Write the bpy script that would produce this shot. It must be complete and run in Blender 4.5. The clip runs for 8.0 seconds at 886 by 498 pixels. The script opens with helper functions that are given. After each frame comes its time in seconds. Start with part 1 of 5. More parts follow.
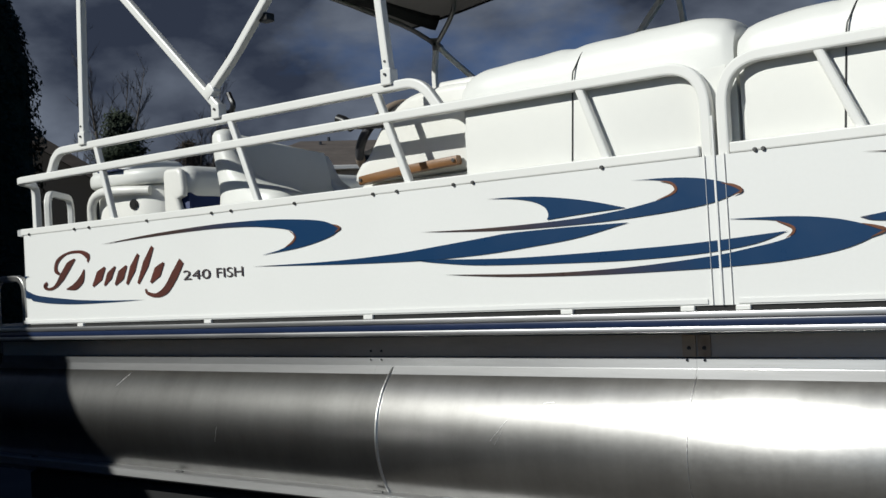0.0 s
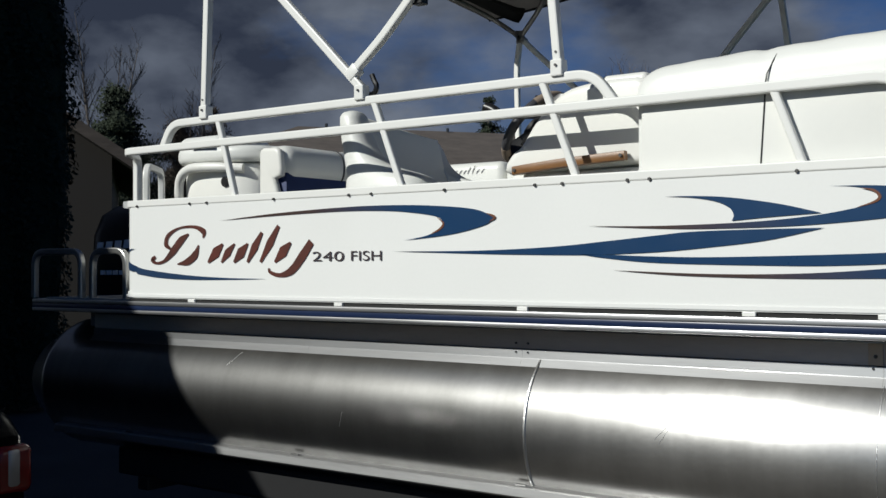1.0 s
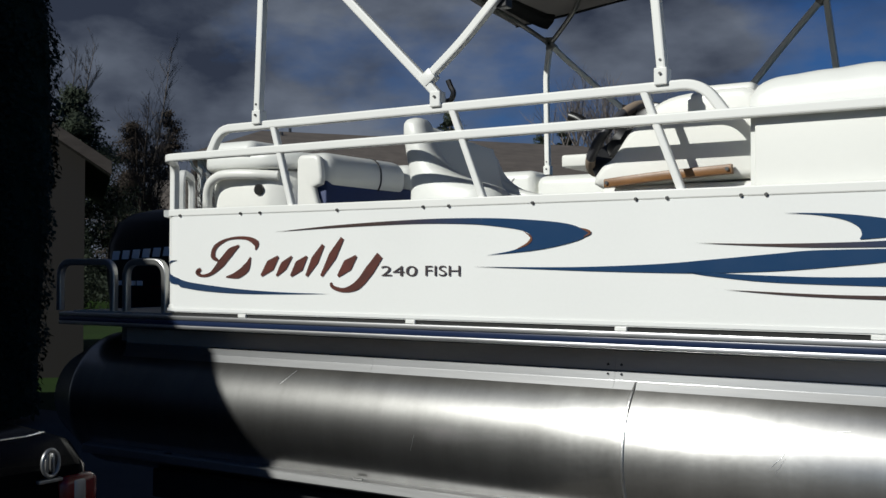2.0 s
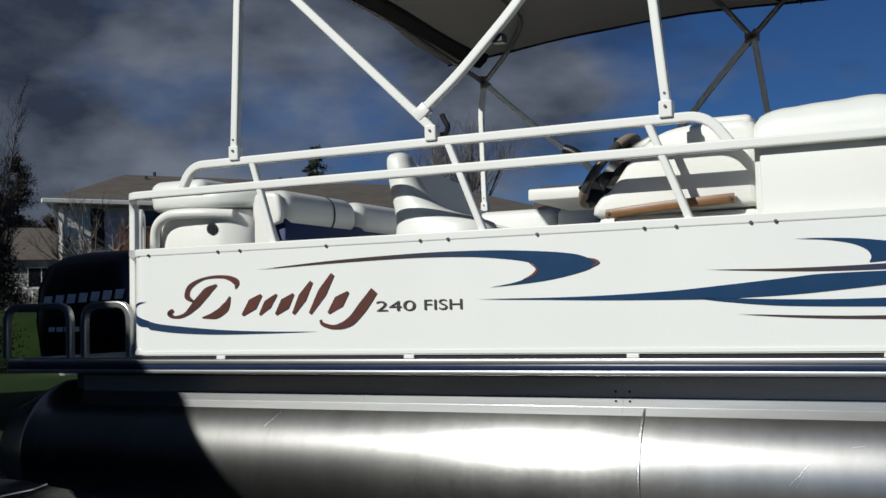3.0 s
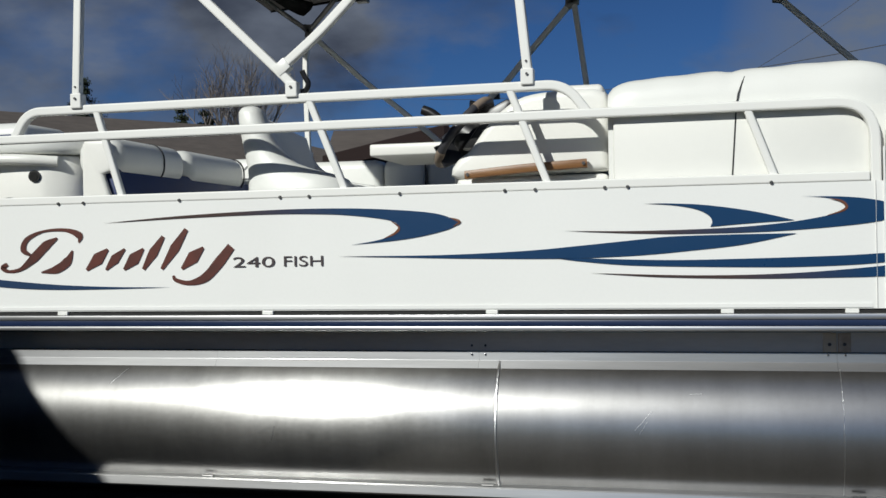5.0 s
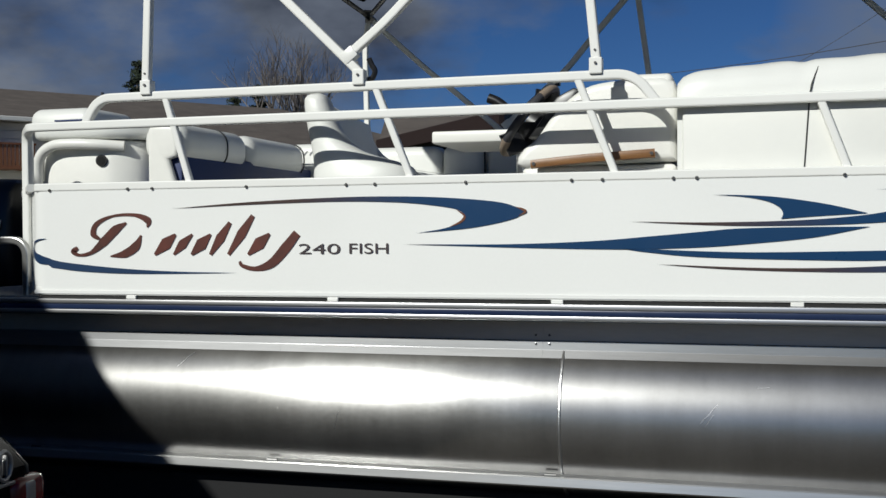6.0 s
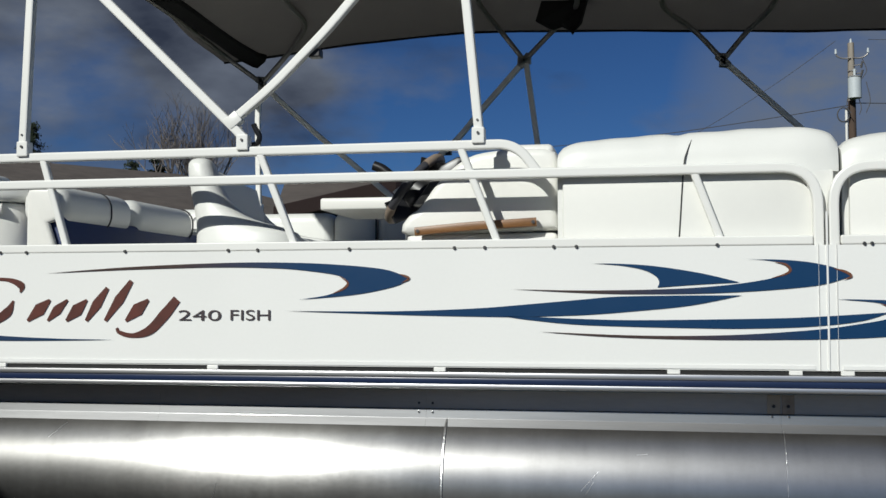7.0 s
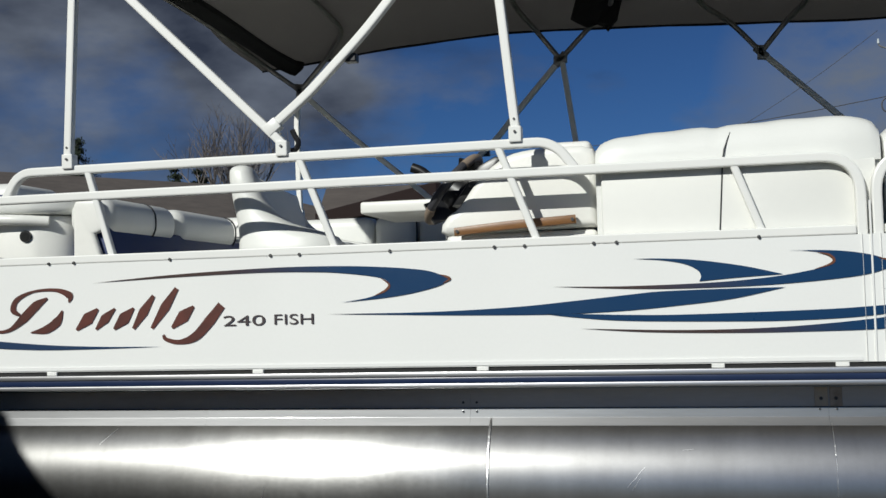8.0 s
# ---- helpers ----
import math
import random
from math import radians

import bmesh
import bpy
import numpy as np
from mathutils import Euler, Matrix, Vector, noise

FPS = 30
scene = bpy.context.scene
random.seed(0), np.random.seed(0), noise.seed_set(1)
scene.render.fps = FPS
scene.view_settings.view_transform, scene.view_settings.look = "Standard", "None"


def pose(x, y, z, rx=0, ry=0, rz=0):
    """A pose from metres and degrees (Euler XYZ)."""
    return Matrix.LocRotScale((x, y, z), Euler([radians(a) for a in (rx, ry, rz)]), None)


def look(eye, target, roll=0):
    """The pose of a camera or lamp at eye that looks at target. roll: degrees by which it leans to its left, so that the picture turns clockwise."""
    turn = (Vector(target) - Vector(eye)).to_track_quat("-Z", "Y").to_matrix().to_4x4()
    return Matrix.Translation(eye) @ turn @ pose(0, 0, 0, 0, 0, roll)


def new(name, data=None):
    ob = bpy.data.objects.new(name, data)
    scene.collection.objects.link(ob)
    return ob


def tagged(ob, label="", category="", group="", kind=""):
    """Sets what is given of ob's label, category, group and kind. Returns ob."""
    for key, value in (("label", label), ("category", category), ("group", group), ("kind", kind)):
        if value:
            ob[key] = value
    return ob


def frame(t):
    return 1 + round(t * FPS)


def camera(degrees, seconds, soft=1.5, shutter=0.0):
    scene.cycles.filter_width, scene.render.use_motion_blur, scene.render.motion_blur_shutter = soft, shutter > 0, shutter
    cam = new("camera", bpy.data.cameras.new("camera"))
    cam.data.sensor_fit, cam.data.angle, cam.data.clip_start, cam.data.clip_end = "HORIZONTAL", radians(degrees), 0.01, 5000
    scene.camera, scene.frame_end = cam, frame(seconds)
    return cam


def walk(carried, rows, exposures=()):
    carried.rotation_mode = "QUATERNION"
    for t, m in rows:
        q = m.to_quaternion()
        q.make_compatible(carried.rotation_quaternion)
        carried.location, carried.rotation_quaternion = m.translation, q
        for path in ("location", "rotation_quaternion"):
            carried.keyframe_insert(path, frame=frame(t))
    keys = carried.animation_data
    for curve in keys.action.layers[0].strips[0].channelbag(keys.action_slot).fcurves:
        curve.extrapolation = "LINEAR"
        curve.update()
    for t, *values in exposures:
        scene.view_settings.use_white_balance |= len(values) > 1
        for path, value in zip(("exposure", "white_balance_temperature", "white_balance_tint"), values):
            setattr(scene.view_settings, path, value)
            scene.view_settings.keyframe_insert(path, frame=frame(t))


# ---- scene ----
cam = camera(44.8, 8.0)
PATH = [
    (0, (4.168, -2.663, 1.429), (2.963, -1.067, 1.474), -3.2),
    (0.5, (3.894, -2.815, 1.418), (2.682, -1.228, 1.532), -0.7),
    (1, (3.666, -2.991, 1.44), (2.5, -1.367, 1.471), -0.2),
    (1.5, (3.387, -3.038, 1.443), (2.246, -1.396, 1.497), -2.6),
    (1.7, (3.298, -3.046, 1.462), (2.156, -1.405, 1.509), -1.2),
    (2.8, (2.868, -3.295, 1.481), (1.964, -1.513, 1.576), -0.0),
    (3, (2.759, -3.322, 1.447), (1.903, -1.518, 1.566), -1.3),
    (3.5, (2.638, -3.281, 1.488), (1.941, -1.407, 1.522), -1.7),
    (4, (2.568, -3.402, 1.518), (2.056, -1.469, 1.493), -2.6),
    (4.5, (2.535, -3.479, 1.52), (2.125, -1.521, 1.505), -1.3),
    (5, (2.501, -3.494, 1.51), (2.04, -1.548, 1.51), -1.0),
    (5.2, (2.458, -3.516, 1.519), (1.944, -1.583, 1.525), -0.4),
    (6.3, (2.444, -3.501, 1.528), (1.896, -1.578, 1.491), -0.4),
    (6.5, (2.451, -3.494, 1.521), (1.918, -1.567, 1.536), 0.2),
    (7, (2.505, -3.488, 1.525), (2.135, -1.525, 1.621), -0.1),
    (7.2, (2.51, -3.489, 1.521), (2.205, -1.515, 1.623), -0.4),
    (7.5, (2.504, -3.484, 1.519), (2.171, -1.515, 1.62), 1.1),
    (8, (2.515, -3.499, 1.512), (2.068, -1.552, 1.616), -1.5),
]
walk(cam, [(t, look(eye, target, roll)) for t, eye, target, roll in PATH], [(0, -0.03), (8, -0.03)])

# ---- light ----
def far_point(az, el, dist, eye=(2.5, -3.4, 1.46)):
    a = radians(az)
    return Vector((eye[0] + dist * math.sin(a), eye[1] + dist * math.cos(a), eye[2] + dist * math.tan(radians(el))))


SUN = Vector((-0.345, -0.775, 0.527)).normalized()
world = bpy.data.worlds.new("sky")
scene.world = world
world.use_nodes = True
wn, wl = world.node_tree.nodes, world.node_tree.links
wn.clear()
w_out, w_bg = wn.new("ShaderNodeOutputWorld"), wn.new("ShaderNodeBackground")
sky = wn.new("ShaderNodeTexSky")
sky.sky_type, sky.sun_disc = "NISHITA", False
sky.sun_elevation, sky.sun_rotation = math.asin(SUN.z), math.atan2(SUN.x, SUN.y) % (2 * math.pi)
sky.air_density, sky.dust_density, sky.ozone_density, sky.altitude = 1.0, 0.0, 4.0, 2600
w_bg.inputs["Strength"].default_value = 0.058
coord, stretch = wn.new("ShaderNodeTexCoord"), wn.new("ShaderNodeMapping")
stretch.inputs["Scale"].default_value = (1.0, 1.0, 2.0)
stretch.inputs["Location"].default_value = (0.35, 0.1, 0.0)
cloud = wn.new("ShaderNodeTexNoise")
cloud.inputs["Scale"].default_value, cloud.inputs["Detail"].default_value, cloud.inputs["Roughness"].default_value = 3.4, 7.0, 0.55
side = wn.new("ShaderNodeSeparateXYZ")
slope = wn.new("ShaderNodeMath")
slope.operation = "MULTIPLY_ADD"
slope.inputs[1].default_value, slope.inputs[2].default_value = -0.46, -0.135
cover = wn.new("ShaderNodeMath")
cover.operation = "ADD"
ramp = wn.new("ShaderNodeValToRGB")
ramp.color_ramp.elements[0].position, ramp.color_ramp.elements[1].position = 0.44, 0.62
shade = wn.new("ShaderNodeTexNoise")
shade.inputs["Scale"].default_value, shade.inputs["Detail"].default_value = 6.0, 6.0
grey = wn.new("ShaderNodeValToRGB")
grey.color_ramp.elements[0].position, grey.color_ramp.elements[1].position = 0.40, 0.68
grey.color_ramp.elements[0].color, grey.color_ramp.elements[1].color = (0.50, 0.65, 1.05, 1), (2.6, 3.05, 3.9, 1)
blend = wn.new("ShaderNodeMix")
blend.data_type = "RGBA"
wl.new(coord.outputs["Generated"], stretch.inputs["Vector"])
wl.new(stretch.outputs["Vector"], cloud.inputs["Vector"])
wl.new(stretch.outputs["Vector"], shade.inputs["Vector"])
wl.new(coord.outputs["Generated"], side.inputs["Vector"])
wl.new(side.outputs["X"], slope.inputs[0])
wl.new(cloud.outputs["Fac"], cover.inputs[0])
wl.new(slope.outputs[0], cover.inputs[1])
wl.new(cover.outputs[0], ramp.inputs["Fac"])
sink, deep = wn.new("ShaderNodeMath"), wn.new("ShaderNodeMath")
sink.operation, deep.operation = "MULTIPLY_ADD", "ADD"
sink.inputs[1].default_value, sink.inputs[2].default_value = -1.1, 0.22
wl.new(side.outputs["Z"], sink.inputs[0])
wl.new(sink.outputs[0], deep.inputs[0])
wl.new(shade.outputs["Fac"], deep.inputs[1])
wl.new(deep.outputs[0], grey.inputs["Fac"])
wl.new(ramp.outputs["Color"], blend.inputs["Factor"])
tone = wn.new("ShaderNodeMix")
tone.data_type, tone.blend_type = "RGBA", "MULTIPLY"
tone.inputs["Factor"].default_value, tone.inputs["B"].default_value = 1.0, (0.305, 0.505, 0.745, 1)
wl.new(sky.outputs["Color"], tone.inputs["A"])
wl.new(tone.outputs["Result"], blend.inputs["A"])
wl.new(grey.outputs["Color"], blend.inputs["B"])
wisp, thin = wn.new("ShaderNodeTexNoise"), wn.new("ShaderNodeMapRange")
wisp.inputs["Scale"].default_value, wisp.inputs["Detail"].default_value, wisp.inputs["Roughness"].default_value = 5.2, 8.0, 0.6
thin.inputs["From Min"].default_value, thin.inputs["From Max"].default_value, thin.inputs["To Max"].default_value = 0.55, 0.74, 0.32
veil = wn.new("ShaderNodeMix")
veil.data_type = "RGBA"
veil.inputs["B"].default_value = (2.35, 2.8, 3.6, 1)
wl.new(stretch.outputs["Vector"], wisp.inputs["Vector"])
wl.new(wisp.outputs["Fac"], thin.inputs["Value"])
bank, reach, ragged, body, either = [wn.new(k) for k in ("ShaderNodeVectorMath", "ShaderNodeMapRange", "ShaderNodeMapRange", "ShaderNodeMath", "ShaderNodeMath")]
bank.operation, body.operation, either.operation = "DOT_PRODUCT", "MULTIPLY", "MAXIMUM"
bank.inputs[1].default_value = far_point(11.5, 9.5, 1.0, (0, 0, 0)).normalized()
reach.inputs["From Min"].default_value, reach.inputs["From Max"].default_value = 0.984, 0.998
ragged.inputs["From Min"].default_value, ragged.inputs["From Max"].default_value, ragged.inputs["To Max"].default_value = 0.26, 0.52, 0.95
wl.new(coord.outputs["Generated"], bank.inputs[0])
wl.new(bank.outputs["Value"], reach.inputs["Value"])
wl.new(wisp.outputs["Fac"], ragged.inputs["Value"])
wl.new(reach.outputs["Result"], body.inputs[0])
wl.new(ragged.outputs["Result"], body.inputs[1])
wl.new(body.outputs[0], either.inputs[0])
wl.new(thin.outputs["Result"], either.inputs[1])
wl.new(either.outputs[0], veil.inputs["Factor"])
wl.new(blend.outputs["Result"], veil.inputs["A"])
wl.new(veil.outputs["Result"], w_bg.inputs["Color"])
wl.new(w_bg.outputs["Background"], w_out.inputs["Surface"])

sun = new("sun", bpy.data.lights.new("sun", "SUN"))
sun.data.energy, sun.data.angle, sun.data.color = 4.1, radians(0.55), (0.975, 0.985, 0.93)
sun.matrix_world = look(SUN * 30, (0, 0, 0))

# ---- materials ----
def material(name, base, rough=0.5, metal=0.0, second=None, scale=8.0, bump=0.0, bump_scale=40.0, spread=0.12,
             stretch=(1, 1, 1), coat=0.0, rough_spread=0.08):
    """A painted, cast or grown surface: two scales of colour variation, uneven gloss and fine relief."""
    m = bpy.data.materials.new(name)
    m.use_nodes = True
    n, l = m.node_tree.nodes, m.node_tree.links
    p = n["Principled BSDF"]
    tc, mp = n.new("ShaderNodeTexCoord"), n.new("ShaderNodeMapping")
    mp.inputs["Scale"].default_value = stretch
    l.new(tc.outputs["Object"], mp.inputs["Vector"])
    big, fine = n.new("ShaderNodeTexNoise"), n.new("ShaderNodeTexNoise")
    for t, s in ((big, scale), (fine, bump_scale)):
        t.inputs["Scale"].default_value, t.inputs["Detail"].default_value = s, 5.0
        l.new(mp.outputs["Vector"], t.inputs["Vector"])
    cr = n.new("ShaderNodeValToRGB")
    cr.color_ramp.elements[0].position, cr.color_ramp.elements[1].position = 0.3, 0.7
    dark = [c * (1 - spread) for c in base] if second is None else second
    cr.color_ramp.elements[0].color, cr.color_ramp.elements[1].color = (*dark, 1), (*base, 1)
    mixed = n.new("ShaderNodeMath")
    mixed.operation = "MULTIPLY_ADD"
    mixed.inputs[1].default_value = 0.7
    part2 = n.new("ShaderNodeMath")
    part2.operation = "MULTIPLY"
    part2.inputs[1].default_value = 0.3
    l.new(fine.outputs["Fac"], part2.inputs[0])
    l.new(big.outputs["Fac"], mixed.inputs[0])
    l.new(part2.outputs[0], mixed.inputs[2])
    l.new(mixed.outputs[0], cr.inputs["Fac"])
    l.new(cr.outputs["Color"], p.inputs["Base Color"])
    rr = n.new("ShaderNodeMapRange")
    rr.inputs["To Min"].default_value, rr.inputs["To Max"].default_value = max(0.02, rough - rough_spread), min(1, rough + rough_spread)
    l.new(mixed.outputs[0], rr.inputs["Value"])
    l.new(rr.outputs["Result"], p.inputs["Roughness"])
    p.inputs["Metallic"].default_value = metal
    p.inputs["Coat Weight"].default_value = coat
    if bump:
        b = n.new("ShaderNodeBump")
        b.inputs["Strength"].default_value, b.inputs["Distance"].default_value = bump, 0.004
        l.new(fine.outputs["Fac"], b.inputs["Height"])
        l.new(b.outputs["Normal"], p.inputs["Normal"])
    return m


def decal_paint(name, tail, blue_from, blue_to):
    """Vinyl that runs from a brown tail to deep blue along the boat."""
    m = material(name, (0.006, 0.039, 0.108), 0.3, spread=0.1)
    n, l = m.node_tree.nodes, m.node_tree.links
    tc, sx, cr = n.new("ShaderNodeTexCoord"), n.new("ShaderNodeSeparateXYZ"), n.new("ShaderNodeMapRange")
    mx = n.new("ShaderNodeMix")
    mx.data_type = "RGBA"
    cr.inputs["From Min"].default_value, cr.inputs["From Max"].default_value = blue_from, blue_to
    l.new(tc.outputs["Object"], sx.inputs["Vector"])
    l.new(sx.outputs["X"], cr.inputs["Value"])
    l.new(cr.outputs["Result"], mx.inputs["Factor"])
    mx.inputs["A"].default_value, mx.inputs["B"].default_value = (*tail, 1), (0.006, 0.039, 0.108, 1)
    l.new(mx.outputs["Result"], n["Principled BSDF"].inputs["Base Color"])
    return m


M_PANEL = material("white_paint", (0.82, 0.825, 0.80), 0.32, spread=0.05, scale=1.8, bump=0.02, bump_scale=90)
M_RAIL = material("white_powder_coat", (0.80, 0.80, 0.765), 0.35, spread=0.04, scale=5, bump=0.03, bump_scale=200)
M_VINYL = material("white_vinyl", (0.75, 0.755, 0.72), 0.42, spread=0.06, scale=6, bump=0.10, bump_scale=260)
M_GELCOAT = material("white_gelcoat", (0.79, 0.785, 0.74), 0.36, spread=0.05, scale=4)
M_BACK = material("white_seat_back_plastic", (0.74, 0.74, 0.70), 0.62, spread=0.05, scale=4)
M_NAVY_VINYL = material("navy_vinyl", (0.012, 0.030, 0.12), 0.6, spread=0.2, bump=0.1, bump_scale=200)
M_PIPING = material("black_piping", (0.015, 0.015, 0.017), 0.5)
M_BLACK = material("black_plastic", (0.012, 0.012, 0.013), 0.35, spread=0.3)
M_HOLE = material("cavity_shade_black", (0.004, 0.004, 0.004), 0.9)


def two_lobe(m, second_rough, share):
    """Adds a broader sheen to a metal, as scuffed aluminium has."""
    n, l = m.node_tree.nodes, m.node_tree.links
    p = n["Principled BSDF"]
    q = n.new("ShaderNodeBsdfPrincipled")
    q.inputs["Metallic"].default_value, q.inputs["Roughness"].default_value = 1.0, second_rough
    l.new(p.inputs["Base Color"].links[0].from_socket, q.inputs["Base Color"])
    if p.inputs["Normal"].links:
        l.new(p.inputs["Normal"].links[0].from_socket, q.inputs["Normal"])
    mix = n.new("ShaderNodeMixShader")
    mix.inputs["Fac"].default_value = share
    l.new(p.outputs[0], mix.inputs[1])
    l.new(q.outputs[0], mix.inputs[2])
    l.new(mix.outputs[0], n["Material Output"].inputs["Surface"])
    return m


def brushed(m, amount, broad=None):
    """Grinding marks that run along the boat: the gloss spreads across them."""
    n, l = m.node_tree.nodes, m.node_tree.links
    along = n.new("ShaderNodeCombineXYZ")
    along.inputs["X"].default_value = 1.0
    for node in n:
        if node.type == "BSDF_PRINCIPLED":
            second = broad is not None and node.name.endswith(".001")
            node.inputs["Anisotropic"].default_value = broad if second else amount
            node.inputs["Anisotropic Rotation"].default_value = 0.0 if second else 0.25
            l.new(along.outputs[0], node.inputs["Tangent"])
    return m


def tube_metal(name, base, dark, rough, second_rough, share):
    """Used aluminium sheet rolled into a tube: cloudy oxide, drip streaks round it, scratches and dull specks."""
    m = bpy.data.materials.new(name)
    m.use_nodes = True
    n, l = m.node_tree.nodes, m.node_tree.links
    p = n["Principled BSDF"]
    p.inputs["Metallic"].default_value = 1.0
    tc = n.new("ShaderNodeTexCoord")

    def noise(scale, stretch, detail=5.0, rough_detail=0.55):
        mp, t = n.new("ShaderNodeMapping"), n.new("ShaderNodeTexNoise")
        mp.inputs["Scale"].default_value = stretch
        t.inputs["Scale"].default_value, t.inputs["Detail"].default_value, t.inputs["Roughness"].default_value = scale, detail, rough_detail
        l.new(tc.outputs["Object"], mp.inputs["Vector"])
        l.new(mp.outputs["Vector"], t.inputs["Vector"])
        return t.outputs["Fac"]

    def math_node(op, a, b):
        k = n.new("ShaderNodeMath")
        k.operation = op
        for sock, val in zip(k.inputs, (a, b)):
            if isinstance(val, (int, float)):
                sock.default_value = val
            else:
                l.new(val, sock)
        return k.outputs[0]

    clouds = noise(2.2, (1.6, 1.0, 1.0))
    streaks = noise(5.5, (1.6, 0.35, 0.35), 6.0, 0.65)
    scratches = noise(70.0, (0.25, 1.6, 1.6), 3.0)
    specks = noise(34.0, (1.0, 1.6, 1.6), 6.0, 0.7)
    tone = math_node("ADD", math_node("MULTIPLY", clouds, 0.45), math_node("ADD", math_node("MULTIPLY", streaks, 0.40), math_node("MULTIPLY", specks, 0.15)))
    cr = n.new("ShaderNodeValToRGB")
    cr.color_ramp.elements[0].position, cr.color_ramp.elements[1].position = 0.34, 0.68
    cr.color_ramp.elements[0].color, cr.color_ramp.elements[1].color = (*dark, 1), (*base, 1)
    l.new(tone, cr.inputs["Fac"])
    l.new(cr.outputs["Color"], p.inputs["Base Color"])
    gloss = math_node("ADD", math_node("MULTIPLY", specks, 0.6), math_node("MULTIPLY", streaks, 0.4))
    rr = n.new("ShaderNodeMapRange")
    rr.inputs["From Min"].default_value, rr.inputs["From Max"].default_value = 0.3, 0.7
    rr.inputs["To Min"].default_value, rr.inputs["To Max"].default_value = rough - 0.012, rough + 0.014
    l.new(gloss, rr.inputs["Value"])
    l.new(rr.outputs["Result"], p.inputs["Roughness"])
    b = n.new("ShaderNodeBump")
    b.inputs["Strength"].default_value, b.inputs["Distance"].default_value = 0.012, 0.002
    l.new(math_node("ADD", math_node("MULTIPLY", scratches, 0.5), math_node("MULTIPLY", specks, 0.5)), b.inputs["Height"])
    l.new(b.outputs["Normal"], p.inputs["Normal"])
    return brushed(two_lobe(m, second_rough, share), 0.86, 0.12)


M_TUBE = tube_metal("scuffed_aluminium", (0.52, 0.515, 0.505), (0.35, 0.345, 0.335), 0.19, 0.40, 0.30)
M_TUBE_DULL = tube_metal("duller_scuffed_aluminium", (0.50, 0.495, 0.485), (0.34, 0.335, 0.325), 0.20, 0.41, 0.45)
M_FLANGE = brushed(two_lobe(material("folded_aluminium", (0.54, 0.545, 0.555), 0.17, 1.0, (0.44, 0.445, 0.455), scale=6, stretch=(0.3, 4, 4)), 0.50, 0.55), 0.5)
M_STRAKE = two_lobe(material("dull_folded_aluminium", (0.58, 0.58, 0.58), 0.16, 1.0, (0.46, 0.46, 0.46), scale=6, stretch=(0.3, 4, 4)), 0.55, 0.55)
M_ALU = material("mill_aluminium", (0.74, 0.74, 0.74), 0.36, 1.0, (0.60, 0.60, 0.60), scale=6, bump=0.05, bump_scale=50, stretch=(0.3, 4, 4))
M_DULL = material("dull_galvanised_metal", (0.40, 0.385, 0.37), 0.5, 0.75, (0.28, 0.265, 0.25), scale=5, stretch=(0.5, 2, 2))
M_WEB = brushed(material("brushed_grey_aluminium", (0.68, 0.64, 0.59), 0.45, 0.6, (0.55, 0.51, 0.46), scale=4, stretch=(0.5, 3, 3), rough_spread=0.05), 0.8)
M_WELD = material("weld_bead", (0.74, 0.74, 0.73), 0.34, 1.0, bump=0.4, bump_scale=120)
M_TANPLATE = brushed(material("tan_aluminium", (0.62, 0.49, 0.34), 0.42, 0.6, (0.50, 0.42, 0.33), scale=25), 0.6)
M_STAIN = brushed(material("brown_stained_aluminium", (0.58, 0.48, 0.38), 0.42, 0.7, (0.34, 0.25, 0.18), scale=22), 0.6)
M_LIP = material("satin_aluminium_lip", (0.72, 0.72, 0.73), 0.38, 1.0, (0.62, 0.62, 0.63), scale=6, stretch=(0.3, 4, 4))
M_TRIM_BLUE = material("navy_rub_strip", (0.014, 0.026, 0.070), 0.30, spread=0.15)
M_WOOD = material("varnished_teak", (0.25, 0.12, 0.042), 0.4, second=(0.14, 0.062, 0.02), scale=9, bump=0.1, bump_scale=60, stretch=(1, 12, 12))
M_TAN = material("tan_rubber_grip", (0.30, 0.235, 0.18), 0.5, spread=0.25)
M_SLATE = material("slate_rubber_grip", (0.055, 0.055, 0.062), 0.35, spread=0.25)
M_CHROME = material("polished_steel", (0.72, 0.72, 0.72), 0.12, 1.0)
M_SCREW = material("dark_steel_screw", (0.10, 0.10, 0.10), 0.4, 0.8)
M_JOINT = material("grey_joint_sealant", (0.72, 0.72, 0.70), 0.8)
M_SHADOWGAP = material("painted_shadow_gap", (0.01, 0.01, 0.01), 0.8)
M_BROWN = material("red_brown_vinyl", (0.13, 0.035, 0.025), 0.35, second=(0.055, 0.03, 0.026), scale=3.5)
M_COPPER = material("copper_brown_vinyl", (0.16, 0.06, 0.03), 0.35)
M_TEXT = material("dark_brown_vinyl", (0.055, 0.042, 0.045), 0.4)
M_GREY_TEXT = material("grey_script_print", (0.22, 0.22, 0.23), 0.5)
M_CANVAS = material("charcoal_canvas", (0.23, 0.222, 0.21), 0.9, second=(0.185, 0.178, 0.168), scale=5, bump=0.3, bump_scale=300)
weave = M_CANVAS.node_tree
glow, cloth = weave.nodes.new("ShaderNodeBsdfTranslucent"), weave.nodes.new("ShaderNodeMixShader")
glow.inputs["Color"].default_value, cloth.inputs["Fac"].default_value = (0.42, 0.40, 0.38, 1), 0.40
weave.links.new(weave.nodes["Principled BSDF"].outputs[0], cloth.inputs[1])
weave.links.new(glow.outputs[0], cloth.inputs[2])
weave.links.new(cloth.outputs[0], weave.nodes["Material Output"].inputs["Surface"])
